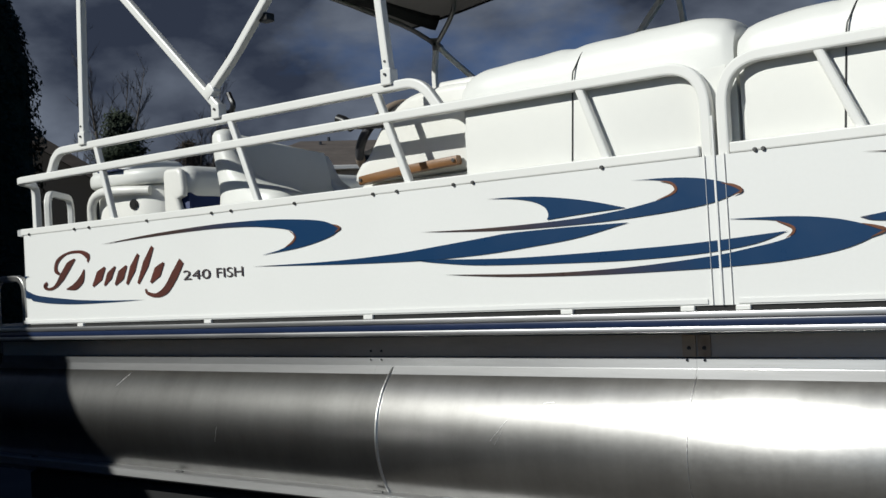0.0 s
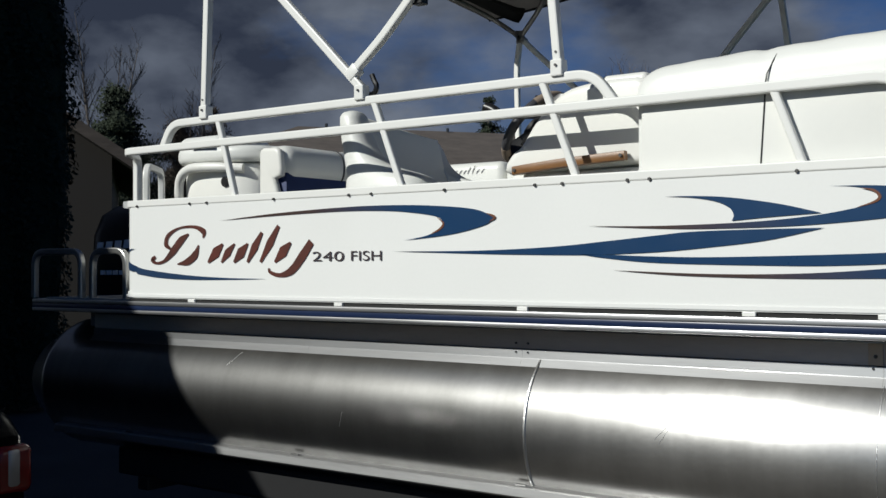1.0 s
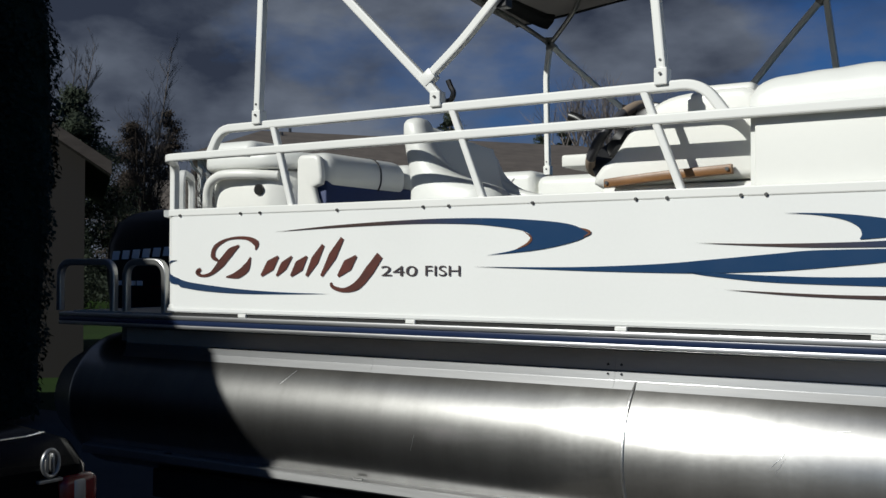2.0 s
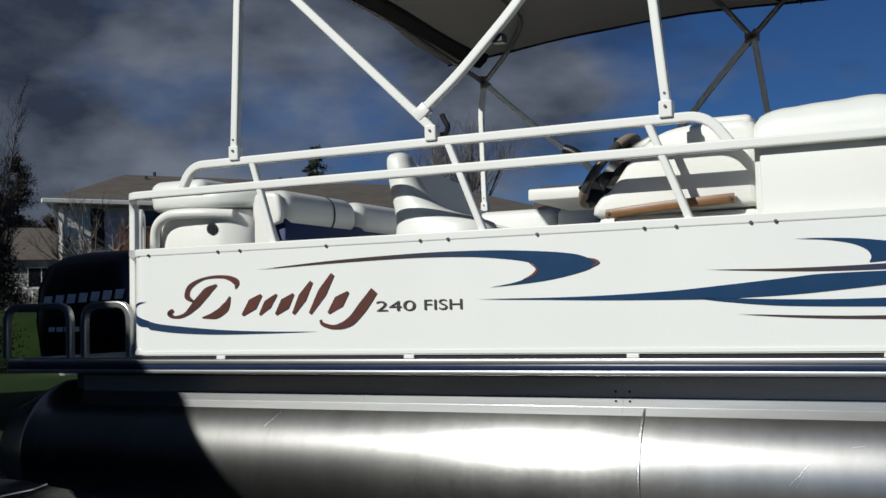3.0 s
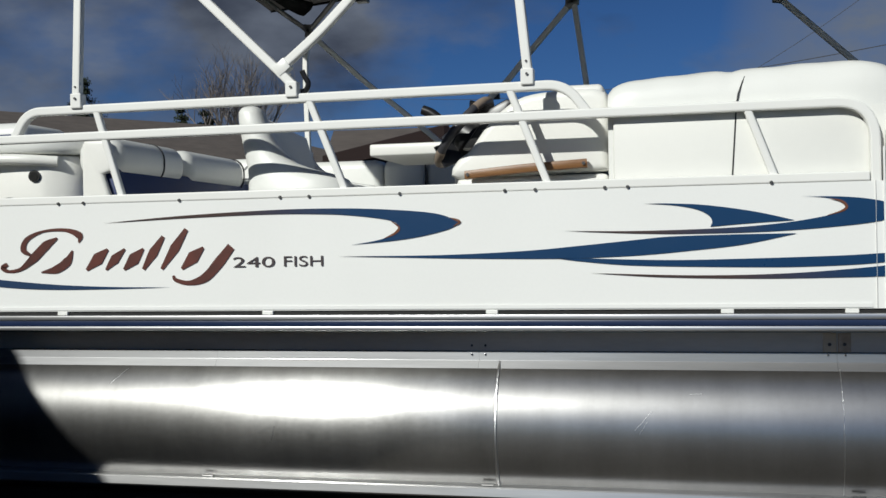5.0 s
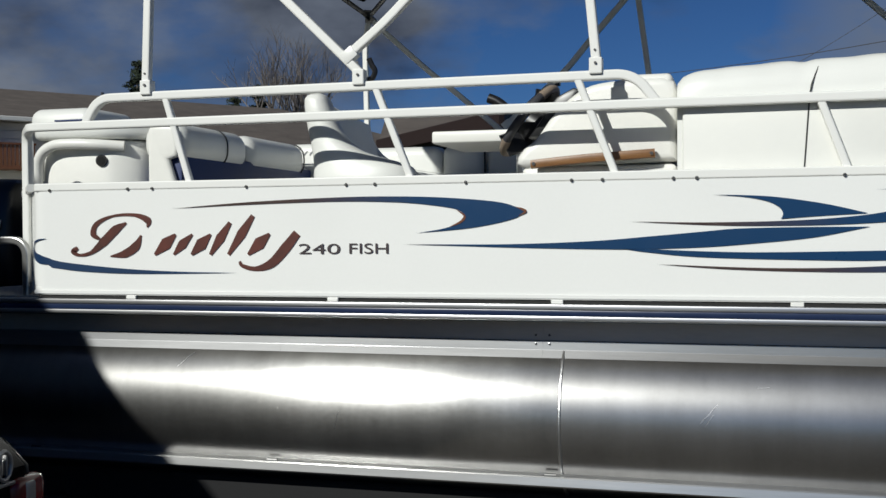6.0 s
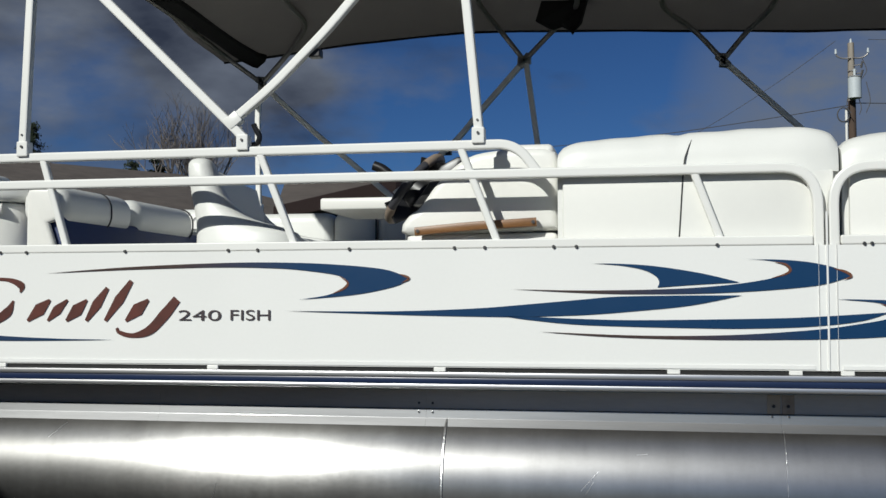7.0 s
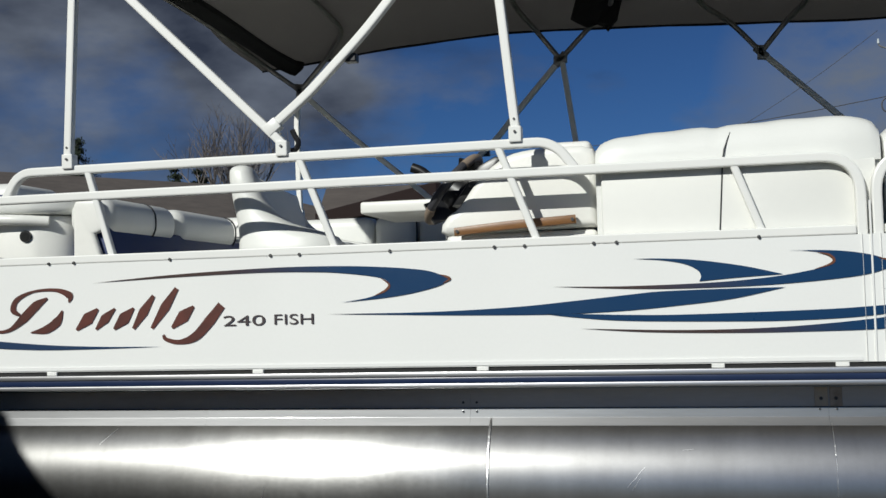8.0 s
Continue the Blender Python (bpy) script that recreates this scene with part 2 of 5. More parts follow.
M_CANVAS_BLACK = material("black_canvas", (0.010, 0.010, 0.010), 0.95, bump=0.3, bump_scale=200)
M_COWL = material("black_motor_paint", (0.008, 0.008, 0.009), 0.3, spread=0.3)
M_SILVER_PRINT = material("silver_print", (0.74, 0.75, 0.77), 0.5)
M_CARBLACK = material("black_car_paint", (0.003, 0.003, 0.0035), 0.18)
M_CARBLACK.node_tree.nodes["Principled BSDF"].inputs["Specular IOR Level"].default_value = 0.03
M_BADGE = material("dull_chrome", (0.30, 0.30, 0.30), 0.4, 0.8)
M_TAIL = material("red_lamp_plastic", (0.13, 0.006, 0.005), 0.2)
M_GLASS = material("dark_tinted_glass", (0.01, 0.012, 0.014), 0.06)
M_TYRE = material("tyre_rubber", (0.02, 0.02, 0.02), 0.85, bump=0.3)
M_STEELFRAME = material("black_trailer_paint", (0.02, 0.02, 0.02), 0.5, spread=0.3)
M_CARPET = material("black_bunk_carpet", (0.015, 0.015, 0.016), 1.0, bump=0.6, bump_scale=300)
M_ASPHALT = material("asphalt", (0.105, 0.097, 0.087), 0.9, second=(0.065, 0.060, 0.054), scale=1.2, bump=0.6, bump_scale=90)
M_GRASS = material("lawn", (0.020, 0.042, 0.008), 0.9, second=(0.009, 0.020, 0.004), scale=0.5, bump=0.8, bump_scale=60)
for rough_ground in (M_GRASS, M_ASPHALT):
    rough_ground.node_tree.nodes["Principled BSDF"].inputs["Specular IOR Level"].default_value = 0.12
M_HEDGE = material("arborvitae_foliage", (0.022, 0.035, 0.014), 0.95, second=(0.010, 0.018, 0.008), scale=4)
M_NEEDLE = material("conifer_foliage", (0.024, 0.036, 0.017), 0.9, second=(0.012, 0.019, 0.010), scale=2)
M_RUSSET = material("russet_winter_foliage", (0.040, 0.028, 0.019), 0.95, second=(0.018, 0.013, 0.010), scale=2)
M_PALEBARK = material("pale_winter_bark", (0.17, 0.15, 0.14), 0.9, second=(0.11, 0.095, 0.085), scale=6, bump=0.4, bump_scale=30)
M_BARK = material("grey_bark", (0.14, 0.12, 0.105), 0.9, second=(0.08, 0.066, 0.058), scale=6, bump=0.5, bump_scale=30)
M_ROOF = material("brown_shingle", (0.125, 0.105, 0.090), 0.95, second=(0.075, 0.062, 0.054), scale=2, bump=0.6, bump_scale=9, stretch=(1, 1, 4))
M_SIDING = material("white_siding", (0.78, 0.77, 0.73), 0.6, spread=0.08, scale=1)
M_BLIND = material("pale_window_blind", (0.50, 0.51, 0.50), 0.5, spread=0.2, scale=2)
M_TAUPE = material("taupe_siding", (0.032, 0.028, 0.025), 0.8, spread=0.12, scale=1)
M_FASCIA = material("maroon_fascia", (0.018, 0.008, 0.007), 0.7)
M_BALCONY = material("stained_cedar", (0.22, 0.085, 0.04), 0.7, spread=0.3)
M_POLE = material("weathered_pole_wood", (0.36, 0.32, 0.265), 0.9, second=(0.18, 0.155, 0.13), scale=3, bump=0.5, stretch=(4, 4, 0.4))
M_POLE_DARK = material("creosoted_pole_wood", (0.10, 0.065, 0.045), 0.9, second=(0.045, 0.032, 0.026), scale=3, bump=0.5, stretch=(4, 4, 0.4))
M_TRANSFORMER = material("grey_transformer_paint", (0.52, 0.57, 0.59), 0.5)
M_WIRE = material("black_cable", (0.07, 0.07, 0.075), 0.7)
M_CONCRETE = material("shade_house_wall", (0.14, 0.13, 0.12), 0.9, spread=0.15, scale=1)


# ---- building tools ----
def link(name, bm, mat, parent=None, smooth=False):
    me = bpy.data.meshes.new(name)
    bmesh.ops.recalc_face_normals(bm, faces=bm.faces)
    bm.to_mesh(me)
    bm.free()
    me.materials.append(mat)
    if smooth:
        me.shade_smooth()
        me.set_sharp_from_angle(angle=radians(40 if smooth is True else smooth))
    ob = new(name, me)
    if parent is not None:
        ob.parent = parent
    return ob


def part(name, bm, mat, parent, label="", smooth=False):
    return tagged(link(name, bm, mat, parent, smooth), label)


def thing(name, label, category, group="", kind="", at=(0, 0, 0)):
    ob = new(name)
    ob.location = at
    ob.empty_display_size = 0.1
    return tagged(ob, label, category, group, kind)


def box(lo, hi, r=0.0, seg=2, bm=None):
    bm = bm or bmesh.new()
    size, mid = [b - a for a, b in zip(lo, hi)], [(a + b) / 2 for a, b in zip(lo, hi)]
    made = bmesh.ops.create_cube(bm, size=1.0, matrix=Matrix.Translation(mid) @ Matrix.Diagonal((*size, 1)))
    if r:
        edges = list({e for v in made["verts"] for e in v.link_edges})
        bmesh.ops.bevel(bm, geom=edges, offset=min(r, min(size) * 0.49), segments=seg, profile=0.5, affect="EDGES", clamp_overlap=True)
    return bm


def cyl(a, b, r, r2=None, n=16, bm=None, caps=True):
    bm = bm or bmesh.new()
    a, b = Vector(a), Vector(b)
    m = Matrix.Translation((a + b) / 2) @ (b - a).to_track_quat("Z", "Y").to_matrix().to_4x4()
    bmesh.ops.create_cone(bm, cap_ends=caps, segments=n, radius1=r, radius2=r if r2 is None else r2, depth=(b - a).length, matrix=m)
    return bm


def rounded(points, r, n=10):
    """The way through the points with its corners rounded."""
    pts = [Vector(p) for p in points]
    out = [pts[0]]
    for p, q, s in zip(pts, pts[1:], pts[2:]):
        d1, d2 = (p - q), (s - q)
        k = min(r, d1.length * 0.48, d2.length * 0.48)
        a, b = q + d1.normalized() * k, q + d2.normalized() * k
        out += [(1 - t) ** 2 * a + 2 * t * (1 - t) * q + t * t * b for t in (i / n for i in range(n + 1))]
    return out + [pts[-1]]


def sweep(points, half=0.016, round_bar=False, corner=0.006, n=10, side=(0, 1, 0), bm=None, flat=None):
    """A bar along the points: a square tube with eased corners, or a round one."""
    bm = bm or bmesh.new()
    pts = [Vector(p) for p in points]
    if round_bar:
        prof = [(half * math.cos(2 * math.pi * i / n), half * math.sin(2 * math.pi * i / n)) for i in range(n)]
    else:
        h2 = half if flat is None else flat
        prof = []
        for cx, cy, a0 in ((1, 1, 0), (-1, 1, 90), (-1, -1, 180), (1, -1, 270)):
            for a in (0, 45, 90):
                t = radians(a0 + a)
                prof.append((cx * (half - corner) + corner * math.cos(t), cy * (h2 - corner) + corner * math.sin(t)))
    rings = []
    for i, p in enumerate(pts):
        d = (pts[min(i + 1, len(pts) - 1)] - pts[max(i - 1, 0)]).normalized()
        s = Vector(side)
        s = (s - d * s.dot(d))
        if s.length < 0.05:
            s = Vector((1, 0, 0)) - d * d.x
        s.normalize()
        u = d.cross(s)
        rings.append([bm.verts.new(p + s * a + u * b) for a, b in prof])
    for a, b in zip(rings, rings[1:]):
        for i in range(len(prof)):
            j = (i + 1) % len(prof)
            bm.faces.new((a[i], a[j], b[j], b[i]))
    bm.faces.new(rings[0][::-1])
    bm.faces.new(rings[-1])
    return bm


def extrude_xz(outline, y0, y1, r=0.0, seg=3):
    """A solid with the given outline seen from the side, from y0 to y1."""
    bm = bmesh.new()
    f = bm.faces.new([bm.verts.new((x, y0, z)) for x, z in outline])
    made = bmesh.ops.extrude_face_region(bm, geom=[f])
    bmesh.ops.translate(bm, verts=[v for v in made["geom"] if isinstance(v, bmesh.types.BMVert)], vec=(0, y1 - y0, 0))
    bmesh.ops.recalc_face_normals(bm, faces=bm.faces)
    if r:
        rim = [e for e in bm.edges if abs(e.verts[0].co.y - e.verts[1].co.y) < 1e-6]
        bmesh.ops.bevel(bm, geom=rim, offset=r, segments=seg, profile=0.5, affect="EDGES", clamp_overlap=True)
    return bm


def spline(points, n=6):
    """A smooth way through a few points of a plane."""
    p = [Vector(q) for q in points]
    if len(p) < 3:
        return p
    ext = [2 * p[0] - p[1], *p, 2 * p[-1] - p[-2]]
    out = []
    for a, b, c, d in zip(ext, ext[1:], ext[2:], ext[3:]):
        for i in range(n):
            t = i / n
            out.append(0.5 * (2 * b + (c - a) * t + (2 * a - 5 * b + 4 * c - d) * t * t + (3 * b - a - 3 * c + d) * t ** 3))
    return out + [p[-1]]


def flat_shape(loops, y, n=6):
    """A flat shape on the side of the boat; each loop is a smooth stretch, with a point where two stretches meet."""
    bm = bmesh.new()
    ring = []
    for k, stretch in enumerate(loops):
        nxt = loops[(k + 1) % len(loops)][0]
        ring += spline([*stretch, nxt], n)[:-1]
    f = bm.faces.new([bm.verts.new((q[0], y, q[1])) for q in ring])
    f.normal_update()
    bmesh.ops.triangulate(bm, faces=bm.faces, ngon_method="EAR_CLIP")
    return bm


def ribbon(points, widths, y, n=8):
    """A flat brush stroke on the side of the boat, with a width at each point."""
    bm = bmesh.new()
    way = spline(points, n)
    ws = np.interp(np.linspace(0, 1, len(way)), np.linspace(0, 1, len(widths)), widths)
    last = None
    for i, q in enumerate(way):
        d = (way[min(i + 1, len(way) - 1)] - way[max(i - 1, 0)]).normalized()
        s = Vector((-d.y, d.x)) * ws[i] / 2
        pair = [bm.verts.new((q.x + s.x, y, q.y + s.y)), bm.verts.new((q.x - s.x, y, q.y - s.y))]
        if last:
            bm.faces.new((last[0], last[1], pair[1], pair[0]))
        last = pair
    return bm


# ---- ground ----
bm = bmesh.new()
bmesh.ops.create_grid(bm, x_segments=60, y_segments=60, size=1500)
ground = tagged(link("ground", bm, M_GRASS), "short green lawn running out to the horizon", "ground", kind="structure")
ground.location.z = -0.03
driveway = tagged(link("driveway", box((-14, -16, -0.25), (11, 4.2, 0.0), 0.02), M_ASPHALT), "dark worn asphalt driveway under the trailer", "driveway", kind="structure")


# ---- the boat ----
boat = thing("pontoon_boat", "white pontoon boat with blue and brown swoosh graphics on aluminium tubes", "boat", at=(0, 0, 0))
X_END, X_BOW, BEAM = -0.22, 6.15, 2.56
TUBE_R, TUBE_Z = 0.30, 0.89


def pontoon(y, front):
    rings = [(-1.02, 0.20), (-0.80, 0.296), (-0.79, 0.30), (-0.77, 0.30), (1.84, 0.30), (5.58, 0.30), (5.6, 0.30), (6.1, 0.25), (6.45, 0.14), (6.6, 0.03)]
    bm = bmesh.new()
    last, n = None, 72
    for x, r in rings:
        lift = 0.0 if x < 5.7 else (0.30 - r) * 0.6
        ring = [bm.verts.new((x, y + r * math.cos(2 * math.pi * i / n), TUBE_Z + lift + r * math.sin(2 * math.pi * i / n))) for i in range(n)]
        if last:
            for i in range(n):
                bm.faces.new((last[i], last[(i + 1) % n], ring[(i + 1) % n], ring[i]))
        else:
            bm.faces.new(ring)
        last = ring
    bm.faces.new(last)
    tube = part("pontoon", bm, M_TUBE, boat, "round welded brushed aluminium pontoon tube", True)
    tube.data.materials.append(M_TUBE_DULL)
    for f in tube.data.polygons:
        f.material_index = 1 if f.center.x > 1.84 else 0
    sgn = -1 if front else 1
    for x in (1.84, 2.931, 3.83, 5.2):
        ring = [(x, y + (TUBE_R + 0.0005) * math.cos(a), TUBE_Z + (TUBE_R + 0.0005) * math.sin(a)) for a in np.linspace(0, 2 * math.pi, 65)]
        part("weld_seam", sweep(ring, 0.0012 if x == 2.931 else 0.0055, True, n=6, side=(1, 0, 0)), M_WELD, tube, "raised welded ring", True)
    # angled strake along the lower flank, with its bolts
    a = radians(215 if front else 325)
    foot = Vector((0, y + TUBE_R * math.cos(a), TUBE_Z + TUBE_R * math.sin(a)))
    prof = [(0.020, 0.006), (-0.030, -0.004), (-0.036, -0.008), (-0.040, -0.034), (-0.034, -0.040), (0.030, -0.050)]
    bm = bmesh.new()
    ends = [[bm.verts.new((x, foot.y - sgn * dy * -1, foot.z + dz)) for dy, dz in [(sgn * -q[0] * -1, q[1]) for q in prof]] for x in (-0.72, 5.6)]
    for i in range(len(prof)):
        j = (i + 1) % len(prof)
        bm.faces.new((ends[0][i], ends[0][j], ends[1][j], ends[1][i]))
    bm.faces.new(ends[0])
    bm.faces.new(ends[1][::-1])
    strake = part("lifting_strake", bm, M_STRAKE, tube, "folded aluminium strake along the tube")
    # bracket between tube and deck: a vertical face with a lip that slopes out onto the tube
    for x0, x1 in ((-0.55, 0.7995), (0.80, 1.7675), (1.768, 2.9255), (2.926, 5.6)):
        bm = bmesh.new()
        face = [(0.180, 1.225), (0.180, 1.160), (0.190, 1.157), (0.191, 1.129), (0.193, 1.126), (0.217, 1.096), (0.15, 1.10), (0.10, 1.225)]
        e = [[bm.verts.new((x, y + sgn * dy, z)) for dy, z in face] for x in (x0, x1)]
        for i in range(len(face)):
            j = (i + 1) % len(face)
            bm.faces.new((e[0][i], e[0][j], e[1][j], e[1][i]))
        bm.faces.new(e[0])
        bm.faces.new(e[1][::-1])
        part("bracket_fold", cyl((x0 + 0.001, y + sgn * 0.1905, 1.1275), (x1 - 0.001, y + sgn * 0.1905, 1.1275), 0.0018, n=10), M_FLANGE, tube, "bright folded edge", True)
        part("tube_bracket", bm, M_FLANGE, tube, "folded aluminium bracket between tube and deck")
        bm = box((x0, y + sgn * 0.183 - 0.002, 1.160), (x1, y + sgn * 0.183 + 0.002, 1.222))
        part("bracket_web", bm, M_WEB, tube, "dull grey bracket web")
    if front:
        for x in (1.743, 1.790, 2.898, 2.950):
            for z in (1.178, 1.148) if x < 2 else (1.152,):
                part("rivet", cyl((x, y - 0.190, z), (x, y - 0.195, z), 0.0045, 0.003, 8), M_SCREW if z > 1.17 else M_CHROME, tube)
        for x0, x1, m, txt in ((2.884, 2.924, M_TANPLATE, "tan joint plate"), (2.930, 2.968, M_STAIN, "brown-stained joint plate")):
            plate = part("joint_plate", box((x0, y - 0.1882, 1.1605), (x1, y - 0.1852, 1.221), 0.001), m, tube, txt)
            part("rivet", cyl(((x0 + x1) / 2, y - 0.188, 1.185), ((x0 + x1) / 2, y - 0.194, 1.185), 0.006, 0.004, 8), M_SCREW, plate)
        for x in (-0.20, 0.79, 1.804, 2.975, 4.0):
            part("bolt_slot", cyl((x - 0.02, foot.y - 0.018, foot.z - 0.001), (x + 0.02, foot.y - 0.018, foot.z - 0.001), 0.0045, n=8), M_SCREW, tube)
    return tube


near_tube = pontoon(TUBE_R, True)


def scuff(x0, z0, x1, z1, w):
    """A light scrape on the flank of the near tube."""
    pts = []
    for k in range(9):
        x, z = x0 + (x1 - x0) * k / 8, z0 + (z1 - z0) * k / 8
        pts.append((x + 0.001 * math.sin(5 * k), TUBE_R - math.sqrt((TUBE_R + 0.0003) ** 2 - (z - TUBE_Z) ** 2), z))
    part("scuff_mark", sweep(pts, w, True, n=6, side=(1, 0, 0)), M_LIP, near_tube, "light scrape in the metal")


scuff(2.295, 0.916, 2.350, 0.978, 0.0010)
scuff(2.310, 0.905, 2.335, 0.945, 0.0007)
scuff(0.409, 1.041, 0.460, 1.092, 0.0009)
scuff(2.470, 1.030, 2.505, 1.033, 0.0007)
scuff(1.045, 0.850, 1.060, 0.905, 0.0007)
pontoon(BEAM - TUBE_R, False)

part("deck", box((-0.84, 0.012, 1.236), (X_BOW, BEAM - 0.012, 1.290)), material("marine_plywood", (0.16, 0.12, 0.08), 0.8), boat)
part("deck_carpet", box((-0.80, 0.03, 1.291), (X_BOW - 0.03, BEAM - 0.03, 1.299)), material("grey_deck_carpet", (0.30, 0.285, 0.26), 1.0, bump=0.5, bump_scale=200), boat, "grey carpet on the deck")
for k in range(16):
    x = -0.6 + k * 0.41
    part("cross_member", box((x, 0.13, 1.166), (x + 0.05, BEAM - 0.13, 1.2355)), M_DULL, boat, "aluminium channel under the deck")


def edge_trim(y, out):
    def span(a, b):
        return min(y + out * a, y + out * b), max(y + out * a, y + out * b)

    lo, hi = span(0.0, 0.018)
    trim = part("edge_trim", box((-0.85, lo, 1.238), (X_BOW + 0.02, hi, 1.2915)), M_ALU, boat, "bright aluminium edge channel")
    lo, hi = span(0.0185, 0.026)
    part("upper_lip", box((-0.85, lo, 1.273), (X_BOW + 0.02, hi, 1.2915), 0.0035, 3), M_LIP, trim, "rounded bright lip", True)
    part("lower_lip", box((-0.85, lo, 1.237), (X_BOW + 0.02, hi + 0.001, 1.253), 0.0035, 3), M_LIP, trim, "rounded bright lip", True)
    lo, hi = span(0.0185, 0.0245)
    part("rub_strip", box((-0.85, lo, 1.2535), (X_BOW + 0.02, hi, 1.2725), 0.003), M_TRIM_BLUE, trim, "navy blue rub strip in the channel", True)


edge_trim(0.012, -1)
edge_trim(BEAM - 0.012, 1)
part("edge_trim", box((-0.87, 0.02, 1.236), (-0.842, BEAM - 0.02, 1.292), 0.006), M_ALU, boat, "bright aluminium edge channel")

GATE = 3.058
Z0, Z1, ZR, ZU = 1.306, 1.712, 1.942, 2.041


def corner_skin(x0, x1, y, thick, curve_stern):
    """A fence skin with thickness; at the stern it runs round the corner."""
    path = [(x1, y)]
    if curve_stern:
        path += [(-0.12 - 0.10 * math.sin(a), y + 0.10 * (1 - math.cos(a))) for a in np.linspace(0.0, 0.93, 9)]
        path += [(-0.65, 0.60)]
    else:
        path += [(x0, y)]
    bm = bmesh.new()
    rows = []
    for i, (px, py) in enumerate(path):
        a, b = path[max(i - 1, 0)], path[min(i + 1, len(path) - 1)]
        d = Vector((b[0] - a[0], b[1] - a[1])).normalized()
        nrm = Vector((d.y, -d.x))
        rows.append([bm.verts.new((px + nrm.x * k * -thick, py + nrm.y * k * -thick, z)) for k, z in ((0, Z0), (0, Z1 - 0.016), (1, Z1 - 0.016), (1, Z0))])
    for a, b in zip(rows, rows[1:]):
        for i in range(4):
            bm.faces.new((a[i], a[(i + 1) % 4], b[(i + 1) % 4], b[i]))
    bm.faces.new(rows[0])
    bm.faces.new(rows[-1][::-1])
    return bm


panel_a = part("fence_panel", corner_skin(X_END, GATE - 0.0008, 0.0, -0.003, True), M_PANEL, boat, "white painted fence panel with swooshes and lettering", True)
panel_b = part("fence_panel", corner_skin(GATE + 0.0008, X_BOW - 0.1, 0.0, -0.003, False), M_PANEL, boat, "white painted fence panel with blue swooshes")
part("fence_panel", box((X_END, BEAM - 0.003, Z0), (X_BOW - 0.1, BEAM, Z1)), M_PANEL, boat, "white painted fence panel")

# rails: lower rail runs round the stern corner, bends down at the gate
rail_y = 0.0205


def bar(name, pts, r=0.09, half=0.016, parent=None, label="", mat=None, side=(0, 1, 0)):
    return part(name, sweep(rounded(pts, r), half, side=side), mat or M_RAIL, parent or boat, label, 14)


rail_way = rounded([(3.036, rail_y, Z0), (3.036, rail_y, ZR), (1.0, rail_y, ZR)], 0.12)
rail_way += rounded([(0.9, rail_y, ZR), (-0.200, rail_y, ZR), (-0.27, 0.106, ZR)], 0.045, 6)[:-1]
rail_way += rounded([(-0.27, 0.106, ZR), (-0.345, 0.195, ZR), (-0.345, 0.195, Z0)], 0.085, 8)
part("top_rail", sweep(rail_way, 0.016), M_RAIL, boat, "white square tube fence rail round the stern corner", 14)
bar("stern_hoop", [(-0.405, 0.292, Z0), (-0.405, 0.292, 1.915), (-0.625, 0.565, 1.915), (-0.625, 0.565, Z0)], 0.07, 0.015, label="white tube hoop on the angled stern fence", side=(0.78, 0.62, 0))
part("mid_rail", sweep([(-0.195, 0.016, Z1 - 0.001), (-0.64, 0.566, Z1 - 0.001)], 0.0145, side=(0.78, 0.62, 0)), M_RAIL, boat, "white rail along the top of the angled panel", 14)
bar("upper_rail", [(0.040, rail_y + 0.002, ZR - 0.006), (0.100, rail_y + 0.002, ZU), (2.09, rail_y + 0.002, ZU), (2.168, rail_y + 0.002, ZR - 0.006)], 0.085, label="white raised rail above the fence")
bar("top_rail", [(3.082, rail_y, Z0), (3.082, rail_y, ZR), (X_BOW - 0.15, rail_y, ZR), (X_BOW - 0.15, rail_y, Z0)], 0.12, label="white square tube fence rail")
for x0, z0, x1, z1 in ((0.385, ZU - 0.01, 0.481, 1.72), (1.203, ZU - 0.01, 1.327, 1.72), (1.905, ZU - 0.01, 2.026, 1.72), (2.660, ZR - 0.01, 2.738, 1.72), (3.335, ZR - 0.01, 3.430, 1.72), (4.3, ZR - 0.01, 4.39, 1.72)):
    part("slanted_post", sweep([(x0, rail_y, z0), (x1, rail_y, z1)], 0.0125, side=(0, 1, 0)), M_RAIL, boat, "", 14)
for x0, x1 in ((-0.17, 3.018), (3.10, X_BOW - 0.17)):
    part("mid_rail", box((x0, -0.001, Z1 - 0.015), (x1, 0.032, Z1 + 0.014), 0.004), M_RAIL, boat, "white rail along the top of the panel", 14)
    part("bottom_rail", box((x0, 0.002, Z0 - 0.0005), (x1, 0.032, Z0 + 0.03), 0.004), M_RAIL, boat, "", True)
    part("panel_lip", box((x0, -0.0035, Z0 + 0.004), (x1, -0.0005, Z0 + 0.016)), M_PANEL, boat)
# near-black strip paints the shade in the gap between fence and deck
part("shadow_gap_strip", box((-0.15, 0.006, 1.2925), (X_BOW - 0.1, 0.026, Z0 - 0.001)), M_SHADOWGAP, boat, "black strip standing in for the shaded gap under the fence")
for x in (0.245, 1.044, 1.836, 2.589, 2.959, 3.112, 3.75, 4.5):
    part("fence_clip", box((x - 0.02, -0.004, 1.2925), (x + 0.02, 0.03, Z0 - 0.0005), 0.002), M_RAIL, boat)
for x in (-0.10, 0.235, 0.337, 0.716, 1.097, 1.203, 1.527, 1.886, 1.987, 2.213, 2.286, 2.728, 3.168, 3.190, 3.9):
    part("screw", cyl((x, -0.002, 1.699), (x, -0.008, 1.699), 0.0062, 0.0045, 10), M_SCREW, panel_a if x < GATE else panel_b)
